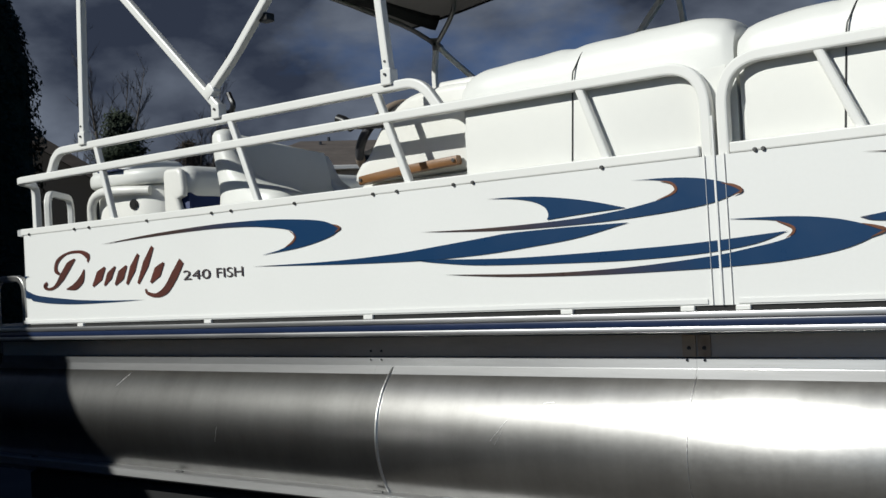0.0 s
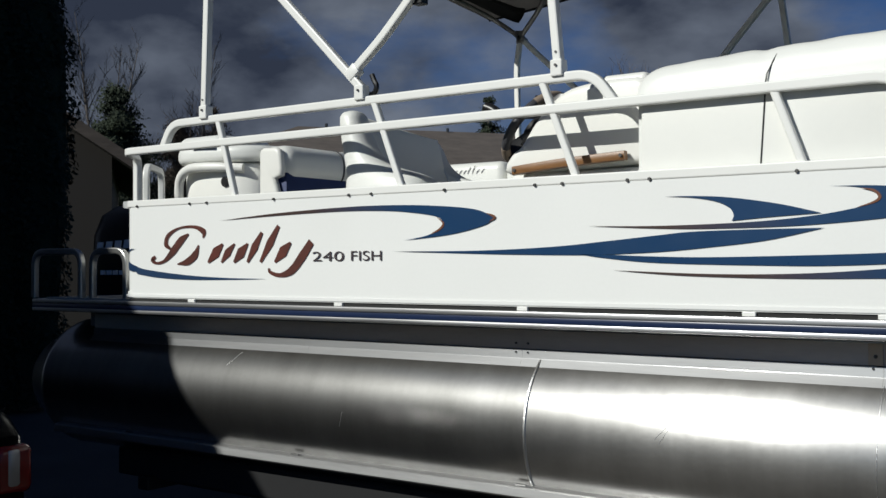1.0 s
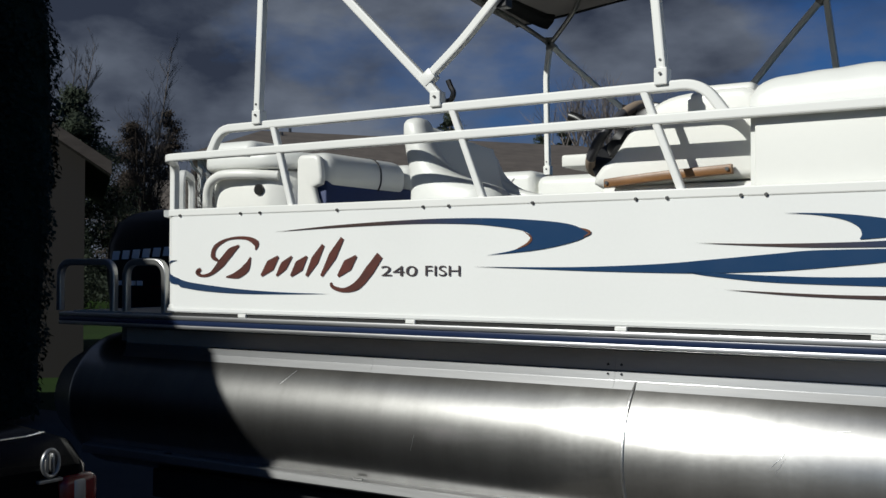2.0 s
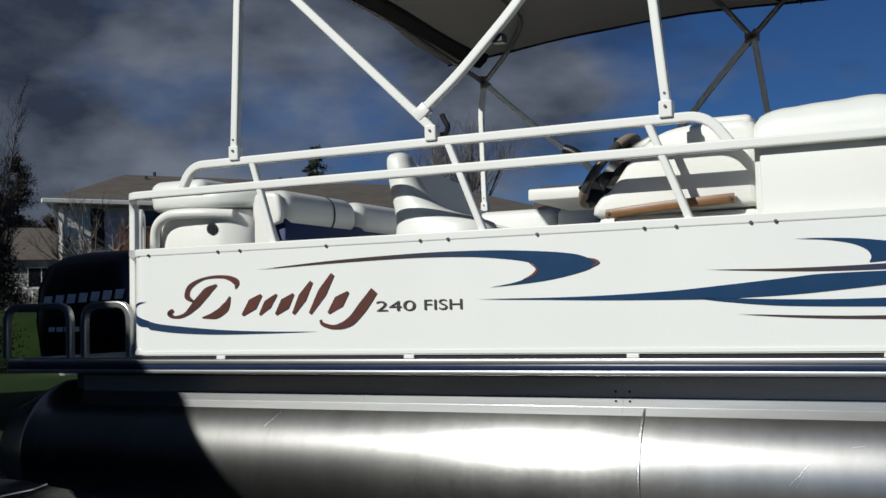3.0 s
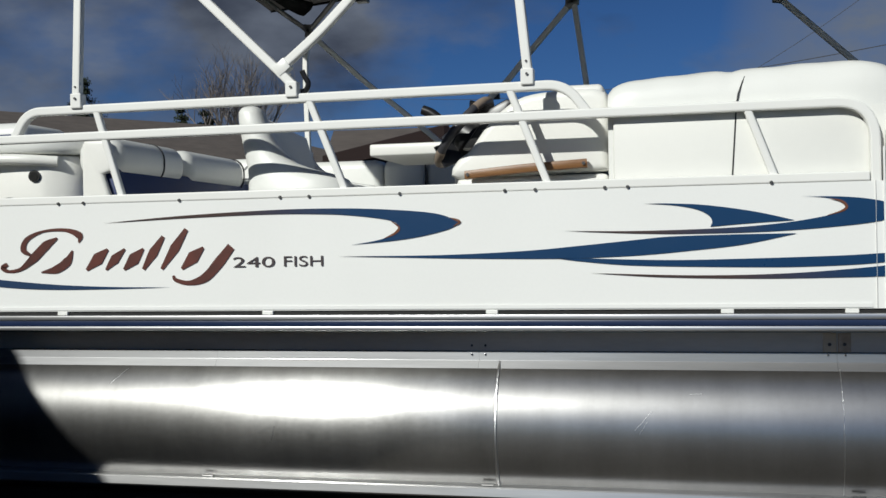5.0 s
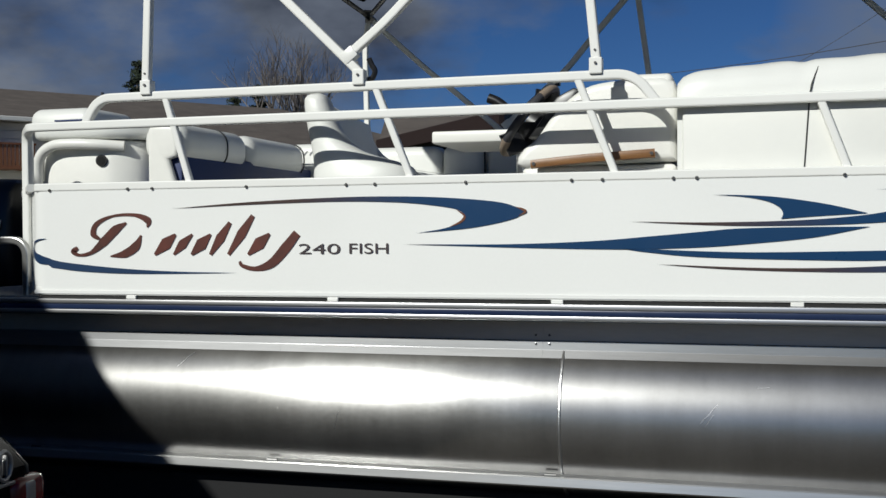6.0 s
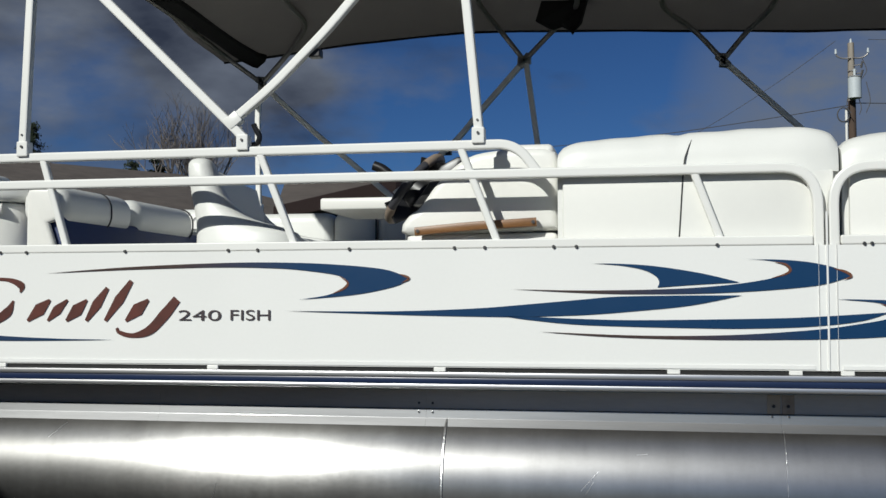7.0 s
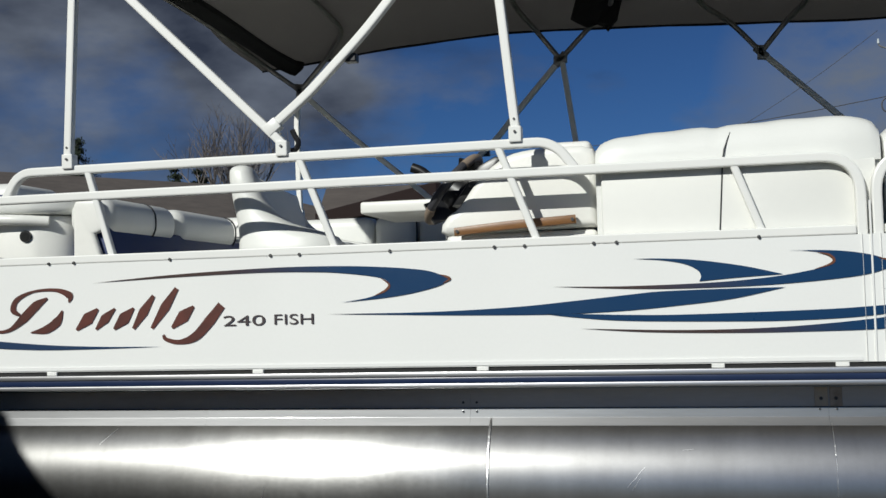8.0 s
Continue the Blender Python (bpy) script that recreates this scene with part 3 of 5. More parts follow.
# gate joint
part("joint_strip", box((GATE - 0.003, -0.005, Z0), (GATE + 0.003, 0.004, 1.80), 0.001), M_PANEL, boat, "white strip in the panel joint")
for x in (3.032, 3.086):
    part("joint_line", box((x - 0.0005, -0.0042, Z0), (x + 0.0005, -0.0005, 1.70)), M_JOINT, boat)

# far side rails and stern rails
bar("top_rail", [(X_END, BEAM - rail_y, Z0), (X_END, BEAM - rail_y, ZR), (X_BOW - 0.15, BEAM - rail_y, ZR), (X_BOW - 0.15, BEAM - rail_y, Z0)], 0.1, label="white square tube fence rail")
for x in (0.4, 1.3, 2.2, 3.1, 4.0, 4.9):
    part("slanted_post", sweep([(x, BEAM - rail_y, ZR), (x + 0.09, BEAM - rail_y, Z1)], 0.0125), M_RAIL, boat)
M_ALURAIL = material("grey_anodised_tube", (0.40, 0.40, 0.39), 0.35, 0.9)
for x0, x1, y in ((-0.92, -0.56, 0.05), (-0.49, -0.25, 0.06)):
    bar("stern_rail", [(x0, y, 1.295), (x0, y, 1.512), (x1, y, 1.512), (x1, y, 1.295)], 0.07, 0.0145, label="grey aluminium hoop rail on the swim deck", mat=M_ALURAIL)
for x0, x1 in ((-0.80, -0.52),):
    bar("stern_rail", [(x0, BEAM - 0.05, 1.295), (x0, BEAM - 0.05, 1.512), (x1, BEAM - 0.05, 1.512), (x1, BEAM - 0.05, 1.295)], 0.07, 0.0145, label="grey aluminium hoop rail on the swim deck", mat=M_ALURAIL)

# ---- graphics on the fence ----
SWOOSHES = (
    ((0.40, 0.035, 0.030), 0.9, 1.35, [[(0.414, 1.624), (0.729, 1.644), (1.046, 1.655), (1.251, 1.656), (1.452, 1.649), (1.647, 1.630)], [(1.735, 1.598), (1.685, 1.573), (1.548, 1.546)], [(1.351, 1.529), (1.449, 1.544), (1.509, 1.566), (1.523, 1.586), (1.490, 1.610), (1.372, 1.628), (1.251, 1.637), (1.046, 1.641), (0.729, 1.635)]]),
    (None, 1.25, 1.5, [[(1.303, 1.491), (1.663, 1.490), (1.948, 1.499), (2.143, 1.514), (2.316, 1.529), (2.416, 1.537), (2.60, 1.540)], [(2.802, 1.540), (2.638, 1.508), (2.461, 1.490), (2.317, 1.479)], [(2.153, 1.473), (2.042, 1.472), (1.759, 1.477), (1.50, 1.485)]]),
    (None, 1.2, 1.4, [[(2.05, 1.474), (2.153, 1.4715), (2.317, 1.465), (2.497, 1.462), (2.848, 1.467), (3.019, 1.473)], [(3.240, 1.487), (3.153, 1.460), (3.019, 1.444), (2.848, 1.437), (2.674, 1.437), (2.318, 1.446), (2.135, 1.462)]]),
    (None, 2.35, 2.75, [[(2.074, 1.562), (2.316, 1.549), (2.496, 1.545), (2.761, 1.549), (3.019, 1.569)], [(3.129, 1.598), (3.087, 1.622), (3.019, 1.640), (2.933, 1.650)], [(2.814, 1.654), (2.882, 1.649), (2.933, 1.636), (2.947, 1.619), (2.933, 1.606), (2.882, 1.591), (2.761, 1.573), (2.585, 1.561), (2.316, 1.557)]]),
    (None, 2.3, 2.4, [[(2.335, 1.644), (2.423, 1.642), (2.531, 1.634), (2.673, 1.611)], [(2.795, 1.581), (2.655, 1.574)], [(2.541, 1.566), (2.547, 1.582), (2.535, 1.603), (2.495, 1.623), (2.424, 1.637)]]),
    (None, 2.6, 3.0, [[(2.161, 1.424), (2.395, 1.408), (2.680, 1.401), (2.937, 1.402), (3.079, 1.405), (3.241, 1.414), (3.381, 1.436)], [(3.475, 1.473), (3.437, 1.487), (3.359, 1.509), (3.248, 1.523)], [(3.082, 1.528), (3.205, 1.516), (3.250, 1.497), (3.254, 1.483), (3.231, 1.467), (3.142, 1.450), (3.018, 1.433), (2.769, 1.416), (2.494, 1.413)]]),
    (None, 3.4, 3.45, [[(3.415, 1.508), (3.60, 1.532), (3.78, 1.538)], [(3.95, 1.535), (3.75, 1.505), (3.60, 1.493), (3.46, 1.497)]]),
    (None, 3.9, 4.2, [[(3.431, 1.664), (3.60, 1.648), (3.80, 1.640), (4.1, 1.643)], [(4.25, 1.66), (4.1, 1.652), (3.80, 1.650), (3.60, 1.655)]]),
)
for k, (tail, x0, x1, loops) in enumerate(SWOOSHES):
    paint = decal_paint("swoosh_vinyl", (0.06, 0.038, 0.034), x0, x1)
    owner = panel_b if k >= 6 else panel_a
    part("swoosh_graphic", flat_shape(loops, -0.0035), paint, owner, "dark blue swoosh with a brown tail")
for way in ([(1.470, 1.549), (1.509, 1.566), (1.523, 1.586), (1.495, 1.608)], [(2.90, 1.645), (2.933, 1.636), (2.947, 1.619), (2.933, 1.606), (2.890, 1.593)], [(3.075, 1.623), (3.110, 1.612), (3.127, 1.598), (3.105, 1.588)],
            [(3.21, 1.515), (3.250, 1.497), (3.254, 1.483), (3.235, 1.469)], [(3.42, 1.493), (3.455, 1.482), (3.472, 1.473), (3.44, 1.459)], [(1.70, 1.614), (1.722, 1.606), (1.732, 1.598), (1.71, 1.585)]):
    part("swoosh_edge", ribbon(way, [0.001, 0.007, 0.009, 0.006, 0.001], -0.005), M_COPPER, panel_a, "copper brown edging")
# the sweep at the stern corner
part("swoosh_graphic", flat_shape([[(0.679, 1.391), (0.458, 1.394), (0.226, 1.404), (-0.014, 1.425), (-0.09, 1.438)], [(-0.112, 1.446), (-0.112, 1.424)], [(-0.094, 1.408), (0.035, 1.394), (0.226, 1.386), (0.458, 1.387)]], -0.0035), decal_paint("swoosh_vinyl", (0.02, 0.045, 0.10), 0.3, 0.6), panel_a, "dark blue swoosh with a brown tail")

curl = ribbon([(-0.10, 1.430), (-0.150, 1.440), (-0.188, 1.460), (-0.196, 1.482), (-0.184, 1.502), (-0.15, 1.513), (-0.115, 1.517)], [0.024, 0.034, 0.022, 0.013, 0.009, 0.006, 0.001], -0.004)
for v in curl.verts:
    if v.co.x < -0.12:
        a = math.asin(min(0.8, (-0.12 - v.co.x) / 0.10))
        v.co.y = 0.10 * (1 - math.cos(a)) - 0.004
part("swoosh_graphic", curl, decal_paint("swoosh_vinyl", (0.012, 0.035, 0.09), 0.3, 0.6), panel_a, "dark blue curl round the stern corner")

# flowing mark beside the model lettering: plain slanted strokes
STROKES = (
    ([(0.020, 1.482), (0.002, 1.468), (0.028, 1.455), (0.078, 1.464), (0.132, 1.504), (0.182, 1.548), (0.228, 1.574)], [0.014, 0.022, 0.010, 0.014, 0.034, 0.034, 0.008]),
    ([(0.116, 1.514), (0.088, 1.534), (0.104, 1.572), (0.172, 1.600), (0.262, 1.603), (0.318, 1.582), (0.316, 1.556)], [0.010, 0.024, 0.018, 0.008, 0.012, 0.028, 0.004]),
    ([(0.290, 1.528), (0.268, 1.488), (0.222, 1.460), (0.160, 1.450)], [0.006, 0.034, 0.030, 0.004]),
    ([(0.432, 1.530), (0.392, 1.496), (0.346, 1.456)], [0.010, 0.046, 0.010]),
    ([(0.500, 1.530), (0.460, 1.494), (0.424, 1.456)], [0.008, 0.036, 0.008]),
    ([(0.574, 1.530), (0.536, 1.494), (0.496, 1.456)], [0.008, 0.046, 0.010]),
    ([(0.652, 1.572), (0.612, 1.515), (0.572, 1.456)], [0.014, 0.036, 0.012]),
    ([(0.742, 1.596), (0.696, 1.530), (0.644, 1.456)], [0.016, 0.036, 0.012]),
    ([(0.806, 1.530), (0.766, 1.496), (0.722, 1.456)], [0.010, 0.046, 0.010]),
    ([(0.912, 1.532), (0.866, 1.478), (0.812, 1.425), (0.752, 1.406), (0.700, 1.416), (0.688, 1.432)], [0.030, 0.038, 0.032, 0.016, 0.014, 0.010]),
)
for way, widths in STROKES:
    part("flowing_stroke", ribbon(way, widths, -0.0035), M_BROWN, panel_a, "red-brown slanted brush stroke")


def lettering(text, x, z, height, width, y, mat, parent):
    cu = bpy.data.curves.new("lettering", "FONT")
    cu.body, cu.size, cu.offset = text, 1.0, 0.0
    tmp = bpy.data.objects.new("lettering", cu)
    me = bpy.data.meshes.new_from_object(tmp)
    bpy.data.objects.remove(tmp)
    xs, zs = [v.co.x for v in me.vertices], [v.co.y for v in me.vertices]
    lo, hi, zlo, zhi = min(xs), max(xs), min(zs), max(zs)
    me.transform(Matrix.Translation((x, y, z)) @ Matrix.Rotation(radians(90), 4, "X") @ Matrix.Diagonal((width / (hi - lo), height / (zhi - zlo), 1, 1)) @ Matrix.Translation((-lo, -zlo, 0)))
    me.materials.append(mat)
    ob = new("lettering", me)
    ob.parent = parent
    return tagged(ob, "dark model lettering on the white panel")


lettering("240", 0.918, 1.458, 0.036, 0.156, -0.004, M_TEXT, panel_a)
lettering("FISH", 1.108, 1.459, 0.036, 0.143, -0.004, M_TEXT, panel_a)

# ---- lounge seats along the near rail ----
def lounge(x0, x1, seam, label):
    seat = thing("lounge_backrest", label, "seat", "near side lounge", at=(0, 0, 0))
    part("back_panel", box((x0 + 0.018, 0.040, 1.45), (x1 - 0.018, 0.060, 1.935), 0.006), M_BACK, seat, "smooth white moulded back panel", True)
    bm = bmesh.new()
    n = 56
    xs = [x0 + (x1 - x0) * i / n for i in range(n + 1)]
    prof = []
    for i in range(17):
        a = math.pi * i / 16
        prof.append((0.165 - 0.125 * math.copysign(abs(math.cos(a)) ** 0.55, math.cos(a)), math.sin(a) ** 0.6))
    rows = []
    for x in xs:
        e = min(x - x0, x1 - x) / 0.11
        k = math.sqrt(max(0.0, 1 - (1 - min(e, 1)) ** 2)) if e < 1 else 1.0
        top = 2.044 + 0.05 * math.sin(min(1.0, 0.2 + (x - x0) / 0.75) * math.pi / 2) - 0.012 + 0.003 * math.sin(9 * x)
        if seam and abs(x - seam) < 0.035:
            top -= 0.006 * (1 - abs(x - seam) / 0.035)
        row = []
        for (py, pz) in prof:
            z = 1.93 + (top - 1.93) * pz * (0.72 + 0.28 * k) + 0.0022 * pz * math.sin(31 * x + 40 * py) * math.sin(13 * x)
            row.append(bm.verts.new((x, 0.165 + (py - 0.165) * (0.90 + 0.10 * k), z)))
        row += [bm.verts.new((x, 0.285, 1.55)), bm.verts.new((x, 0.062, 1.55)), bm.verts.new((x, 0.062, 1.93))]
        rows.append(row)
    for a, b in zip(rows, rows[1:]):
        for i in range(len(a)):
            bm.faces.new((a[i], a[(i + 1) % len(a)], b[(i + 1) % len(a)], b[i]))
    bm.faces.new(rows[0])
    bm.faces.new(rows[-1][::-1])
    cushion = part("backrest_cushion", bm, M_VINYL, seat, "padded white vinyl roll cushion", True)
    if seam:
        ring = [(seam, 0.0385, 1.72), (seam + 0.014, 0.0385, 1.92), (seam + 0.018, 0.034, 1.96), (seam + 0.022, 0.034, 1.985)]
        ring += [(seam + 0.030 + 0.62 * (py - 0.04), py - 0.002, 1.93 + (2.066 - 1.93) * pz + 0.0012) for py, pz in prof[3:-2]]
        part("piping", sweep(ring, 0.0024, True, n=6, side=(1, 0, 0)), M_PIPING, cushion, "black piping", True)
    part("seat_base", box((x0 + 0.02, 0.30, 1.30), (x1 - 0.02, 0.80, 1.62), 0.02), M_NAVY_VINYL, seat)
    part("seat_cushion", box((x0 + 0.01, 0.29, 1.62), (x1 - 0.01, 0.84, 1.74), 0.04, 4), M_VINYL, seat, "", True)
    return seat


lounge(2.222, 3.106, 2.612, "white vinyl lounge backrest with black piping against the rail")
lounge(3.116, 4.45, 3.383, "long white vinyl lounge backrest beyond the gate")

# ---- helm console ----
console = thing("helm_console", "white moulded helm console with teak grab rail and steering wheel", "console")
upper = spline([(1.672, 1.792), (1.700, 1.826), (1.735, 1.850), (1.790, 1.925), (1.850, 1.985), (1.930, 2.030), (2.06, 2.045), (2.17, 2.045)], 4) + [Vector((2.208, 2.03)), Vector((2.216, 1.99)), Vector((2.216, 1.765)), Vector((1.69, 1.752)), Vector((1.668, 1.765))]
part("moulded_top", extrude_xz([(p[0], p[1]) for p in upper], 0.150, 0.72, 0.03, 4), M_GELCOAT, console, "glossy white moulded upper half", True)
part("console_body", box((1.685, 0.165, 1.30), (2.214, 0.70, 1.757), 0.02, 3), M_GELCOAT, console, "", True)
wood = part("grab_rail", sweep(spline([Vector(p) for p in ((1.728, 0.128, 1.762), (1.80, 0.122, 1.768), (1.93, 0.120, 1.778), (2.06, 0.122, 1.785), (2.145, 0.128, 1.790))], 4), 0.015, corner=0.006), M_WOOD, console, "varnished teak grab rail", True)
for x, z in ((1.738, 1.763), (1.925, 1.778), (2.135, 1.789)):
    part("stand_off", cyl((x, 0.152, z), (x, 0.106, z), 0.006, n=10), M_SCREW, wood)
part("windscreen_block", box((2.03, 0.17, 2.02), (2.20, 0.60, 2.062), 0.02, 3), M_GELCOAT, console, "", True)
wheel = thing("steering_wheel", "", "")
wheel.parent = console
for k in ("label", "category"):
    wheel.pop(k, None)
wheel.matrix_basis = Matrix.Translation((1.676, 0.36, 1.935)) @ Matrix.Rotation(radians(-50), 4, "Y")


def arc(rad, tube, a0, a1, k=10):
    turns = [radians(a0 + (a1 - a0) * i / 16) for i in range(17)]
    return sweep([(rad * math.cos(t), rad * math.sin(t), 0.0) for t in turns], tube, True, n=k, side=(0, 0, 1))


for a0 in (-48, 132):
    part("wheel_rim", arc(0.143, 0.0175, a0, a0 + 96), M_TAN, wheel, "tan rubber grip on the wheel rim", True)
    part("wheel_rim", arc(0.143, 0.0165, a0 + 96, a0 + 180), M_SLATE, wheel, "slate rubber wheel rim", True)
for a in (90, 210, 330):
    c, s = math.cos(radians(a)), math.sin(radians(a))
    part("wheel_spoke", sweep([(0.02 * c, 0.02 * s, -0.03), (0.09 * c, 0.09 * s, -0.022), (0.141 * c, 0.141 * s, 0.0)], 0.046, corner=0.005, side=(0, 0, 1), flat=0.006), M_BLACK, wheel, "", True)
part("wheel_hub", cyl((0, 0, -0.07), (0, 0, 0.0), 0.085, 0.065, 24), M_BLACK, wheel, "black wheel hub", True)
part("steering_column", cyl((0, 0, -0.16), (0, 0, -0.05), 0.035, 0.045, 16), M_BLACK, wheel, "", True)
lever = part("throttle_lever", sweep([(1.80, 0.21, 1.955), (1.68, 0.21, 1.962), (1.62, 0.21, 1.972), (1.585, 0.21, 1.993)], 0.010, corner=0.004), M_BLACK, console, "black throttle lever", True)
part("lever_grip", sweep(spline([Vector(p) for p in ((1.622, 0.21, 1.966), (1.59, 0.21, 1.992), (1.558, 0.21, 2.006))], 4), 0.018, True, n=10), M_BLACK, lever, "", True)
part("instrument_hood", extrude_xz([(1.70, 1.86), (1.80, 2.00), (1.86, 2.03), (1.90, 2.02), (1.80, 1.86)], 0.20, 0.70, 0.015, 2), M_BLACK, console, "black instrument hood", True)

# ---- captain's chair ----
chair = thing("captain_chair", "white vinyl captain's chair facing the helm", "chair")
def chair_side(y0, y1, shift):
    outer = spline([(0.892, 1.64), (0.885, 1.745), (0.872, 1.855), (0.858, 1.91), (0.845, 1.98), (0.838, 2.025)], 4)
    crown = spline([(0.852, 2.048), (0.888, 2.054), (0.914, 2.040), (0.929, 2.005)], 4)
    inner = spline([(0.952, 1.955), (0.975, 1.908), (1.008, 1.868), (1.060, 1.832), (1.115, 1.812), (1.20, 1.793), (1.25, 1.785), (1.28, 1.765), (1.29, 1.72), (1.29, 1.64)], 4)
    bm = extrude_xz([(q[0] + shift, q[1]) for q in outer + crown + inner], y0, y1, 0.060, 8)
    return bm


levels = ((1.60, 0.884, 1.24, 0.175), (1.68, 0.868, 1.275, 0.172), (1.74, 0.864, 1.27, 0.176), (1.775, 0.864, 1.25, 0.184), (1.797, 0.864, 1.19, 0.192), (1.815, 0.863, 1.118, 0.200), (1.836, 0.860, 1.060, 0.208), (1.872, 0.853, 1.006, 0.214),
          (1.912, 0.845, 0.974, 0.218), (1.958, 0.837, 0.951, 0.221), (2.004, 0.830, 0.934, 0.224), (2.036, 0.829, 0.921, 0.230), (2.052, 0.838, 0.908, 0.245), (2.059, 0.858, 0.890, 0.268))
bm = bmesh.new()
rings = []
for z, x0, x1, y0 in [tuple(a + (b - a) * k / 4 for a, b in zip(p, q)) for p, q in zip(levels, levels[1:]) for k in range(4)] + [levels[-1]]:
    ring, y1 = [], 0.575 - y0
    for k in range(36):
        c, sn = math.cos(k * math.tau / 36), math.sin(k * math.tau / 36)
        ring.append(bm.verts.new(((x0 + x1) / 2 + (x1 - x0) / 2 * math.copysign(abs(c) ** 0.8, c), (y0 + y1) / 2 + (y1 - y0) / 2 * math.copysign(abs(sn) ** 0.8, sn), z)))
    rings.append(ring)
for p, q in zip(rings, rings[1:]):
    for k in range(36):
        bm.faces.new((p[k], p[(k + 1) % 36], q[(k + 1) % 36], q[k]))
bm.faces.new(rings[0][::-1])
bm.faces.new(rings[-1])
for _ in range(3):
    bmesh.ops.smooth_vert(bm, verts=bm.verts, factor=0.4, use_axis_x=True, use_axis_y=True, use_axis_z=True)
part("side_wing", bm, M_VINYL, chair, "rounded white side wing", True)
def lower_far(bm):
    for v in bm.verts:
        v.co.z = min(v.co.z, 2.062 - 0.13 * max(0.0, v.co.y - 0.33))
    return bm


part("side_wing", lower_far(chair_side(0.84, 0.93, -0.085)), M_VINYL, chair, "rounded white side wing", True)
part("backrest", lower_far(extrude_xz([(q[0], q[1]) for q in spline([(0.86, 1.66), (0.85, 1.80), (0.82, 1.95), (0.81, 2.02)], 4) + spline([(0.825, 2.046), (0.85, 2.050), (0.872, 2.03), (0.885, 1.98), (0.92, 1.86), (0.97, 1.76), (0.98, 1.66)], 4)], 0.34, 0.86, 0.035, 4)), M_VINYL, chair, "tall curved white backrest", True)
part("seat", box((0.90, 0.30, 1.62), (1.28, 0.86, 1.765), 0.06, 4), M_VINYL, chair, "", True)
part("pedestal", cyl((1.13, 0.65, 1.30), (1.13, 0.65, 1.62), 0.06, n=20), M_ALU, chair, "", True)
part("pedestal_foot", cyl((1.13, 0.65, 1.299), (1.13, 0.65, 1.315), 0.17, 0.15, 24), M_ALU, chair, "", True)

# ---- stern lounge, facing forward ----
bench = thing("stern_lounge", "white vinyl stern bench with navy base facing forward", "seat")
part("end_panel", extrude_xz([(-0.150, 1.30), (-0.150, 1.995), (-0.142, 2.013), (-0.125, 2.022), (-0.040, 2.020), (-0.018, 2.008), (-0.008, 1.98), (0.002, 1.915), (-0.004, 1.878), (-0.047, 1.866), (-0.018, 1.78), (0.02, 1.66), (0.05, 1.56), (0.05, 1.30)], 0.772, 0.812, 0.018, 5), M_GELCOAT, bench, "white end panel", True)
for y0, y1, ym in ((0.790, 1.47, 1.215), (1.475, 2.19, 2.145)):
    c = part("back_cushion", box((-0.20, y0, 1.852), (0.018, y1, 2.036), 0.078, 8), M_VINYL, bench, "padded white backrest", True)
    loop = [(cx + 0.080 * math.cos(a), ym, cz + 0.080 * math.sin(a)) for cx, cz, a0 in ((-0.060, 1.930, -90), (-0.060, 1.958, 0), (-0.122, 1.958, 90)) for a in (radians(a0 + 15 * k) for k in range(7))]
    part("piping", sweep(loop, 0.0045, True, n=6), M_PIPING, c, "dark piping", True)
part("bench_base", box((-0.16, 0.812, 1.30), (0.0, 2.3, 1.90), 0.012), M_NAVY_VINYL, bench, "navy vinyl base", True)
part("seat_cushion", box((0.05, 0.84, 1.60), (0.50, 2.2, 1.72), 0.05, 4), M_VINYL, bench, "", True)
part("seat_base", box((0.06, 0.86, 1.30), (0.46, 2.2, 1.60), 0.01), M_NAVY_VINYL, bench)

# ---- stern pod ----
pod = thing("stern_locker", "white moulded stern locker with a round port and sun pad", "locker")


def extrude_xy(outline, z0, z1, r=0.0, seg=3):
    bm = bmesh.new()
    f = bm.faces.new([bm.verts.new((x, y, z0)) for x, y in outline])
    made = bmesh.ops.extrude_face_region(bm, geom=[f])
    bmesh.ops.translate(bm, verts=[v for v in made["geom"] if isinstance(v, bmesh.types.BMVert)], vec=(0, 0, z1 - z0))
    bmesh.ops.recalc_face_normals(bm, faces=bm.faces)
    if r:
        rim = [e for e in bm.edges if abs(e.verts[0].co.z - e.verts[1].co.z) < 1e-6]
        bmesh.ops.bevel(bm, geom=rim, offset=r, segments=seg, profile=0.5, affect="EDGES", clamp_overlap=True)
    return bm


def pod_plan(grow):
    way = spline([(-0.72, 0.95), (-0.715, 0.82), (-0.66, 0.765), (-0.55, 0.762), (-0.42, 0.770), (-0.32, 0.790), (-0.23, 0.86), (-0.185, 1.00), (-0.175, 1.12)], 5)
    out = []
    for i, p in enumerate(way):
        d = (way[min(i + 1, len(way) - 1)] - way[max(i - 1, 0)]).normalized()
        out.append((p.x + d.y * grow, p.y - d.x * grow))
    return out + [(-0.175, 1.35), (-0.72 - grow, 1.35)]


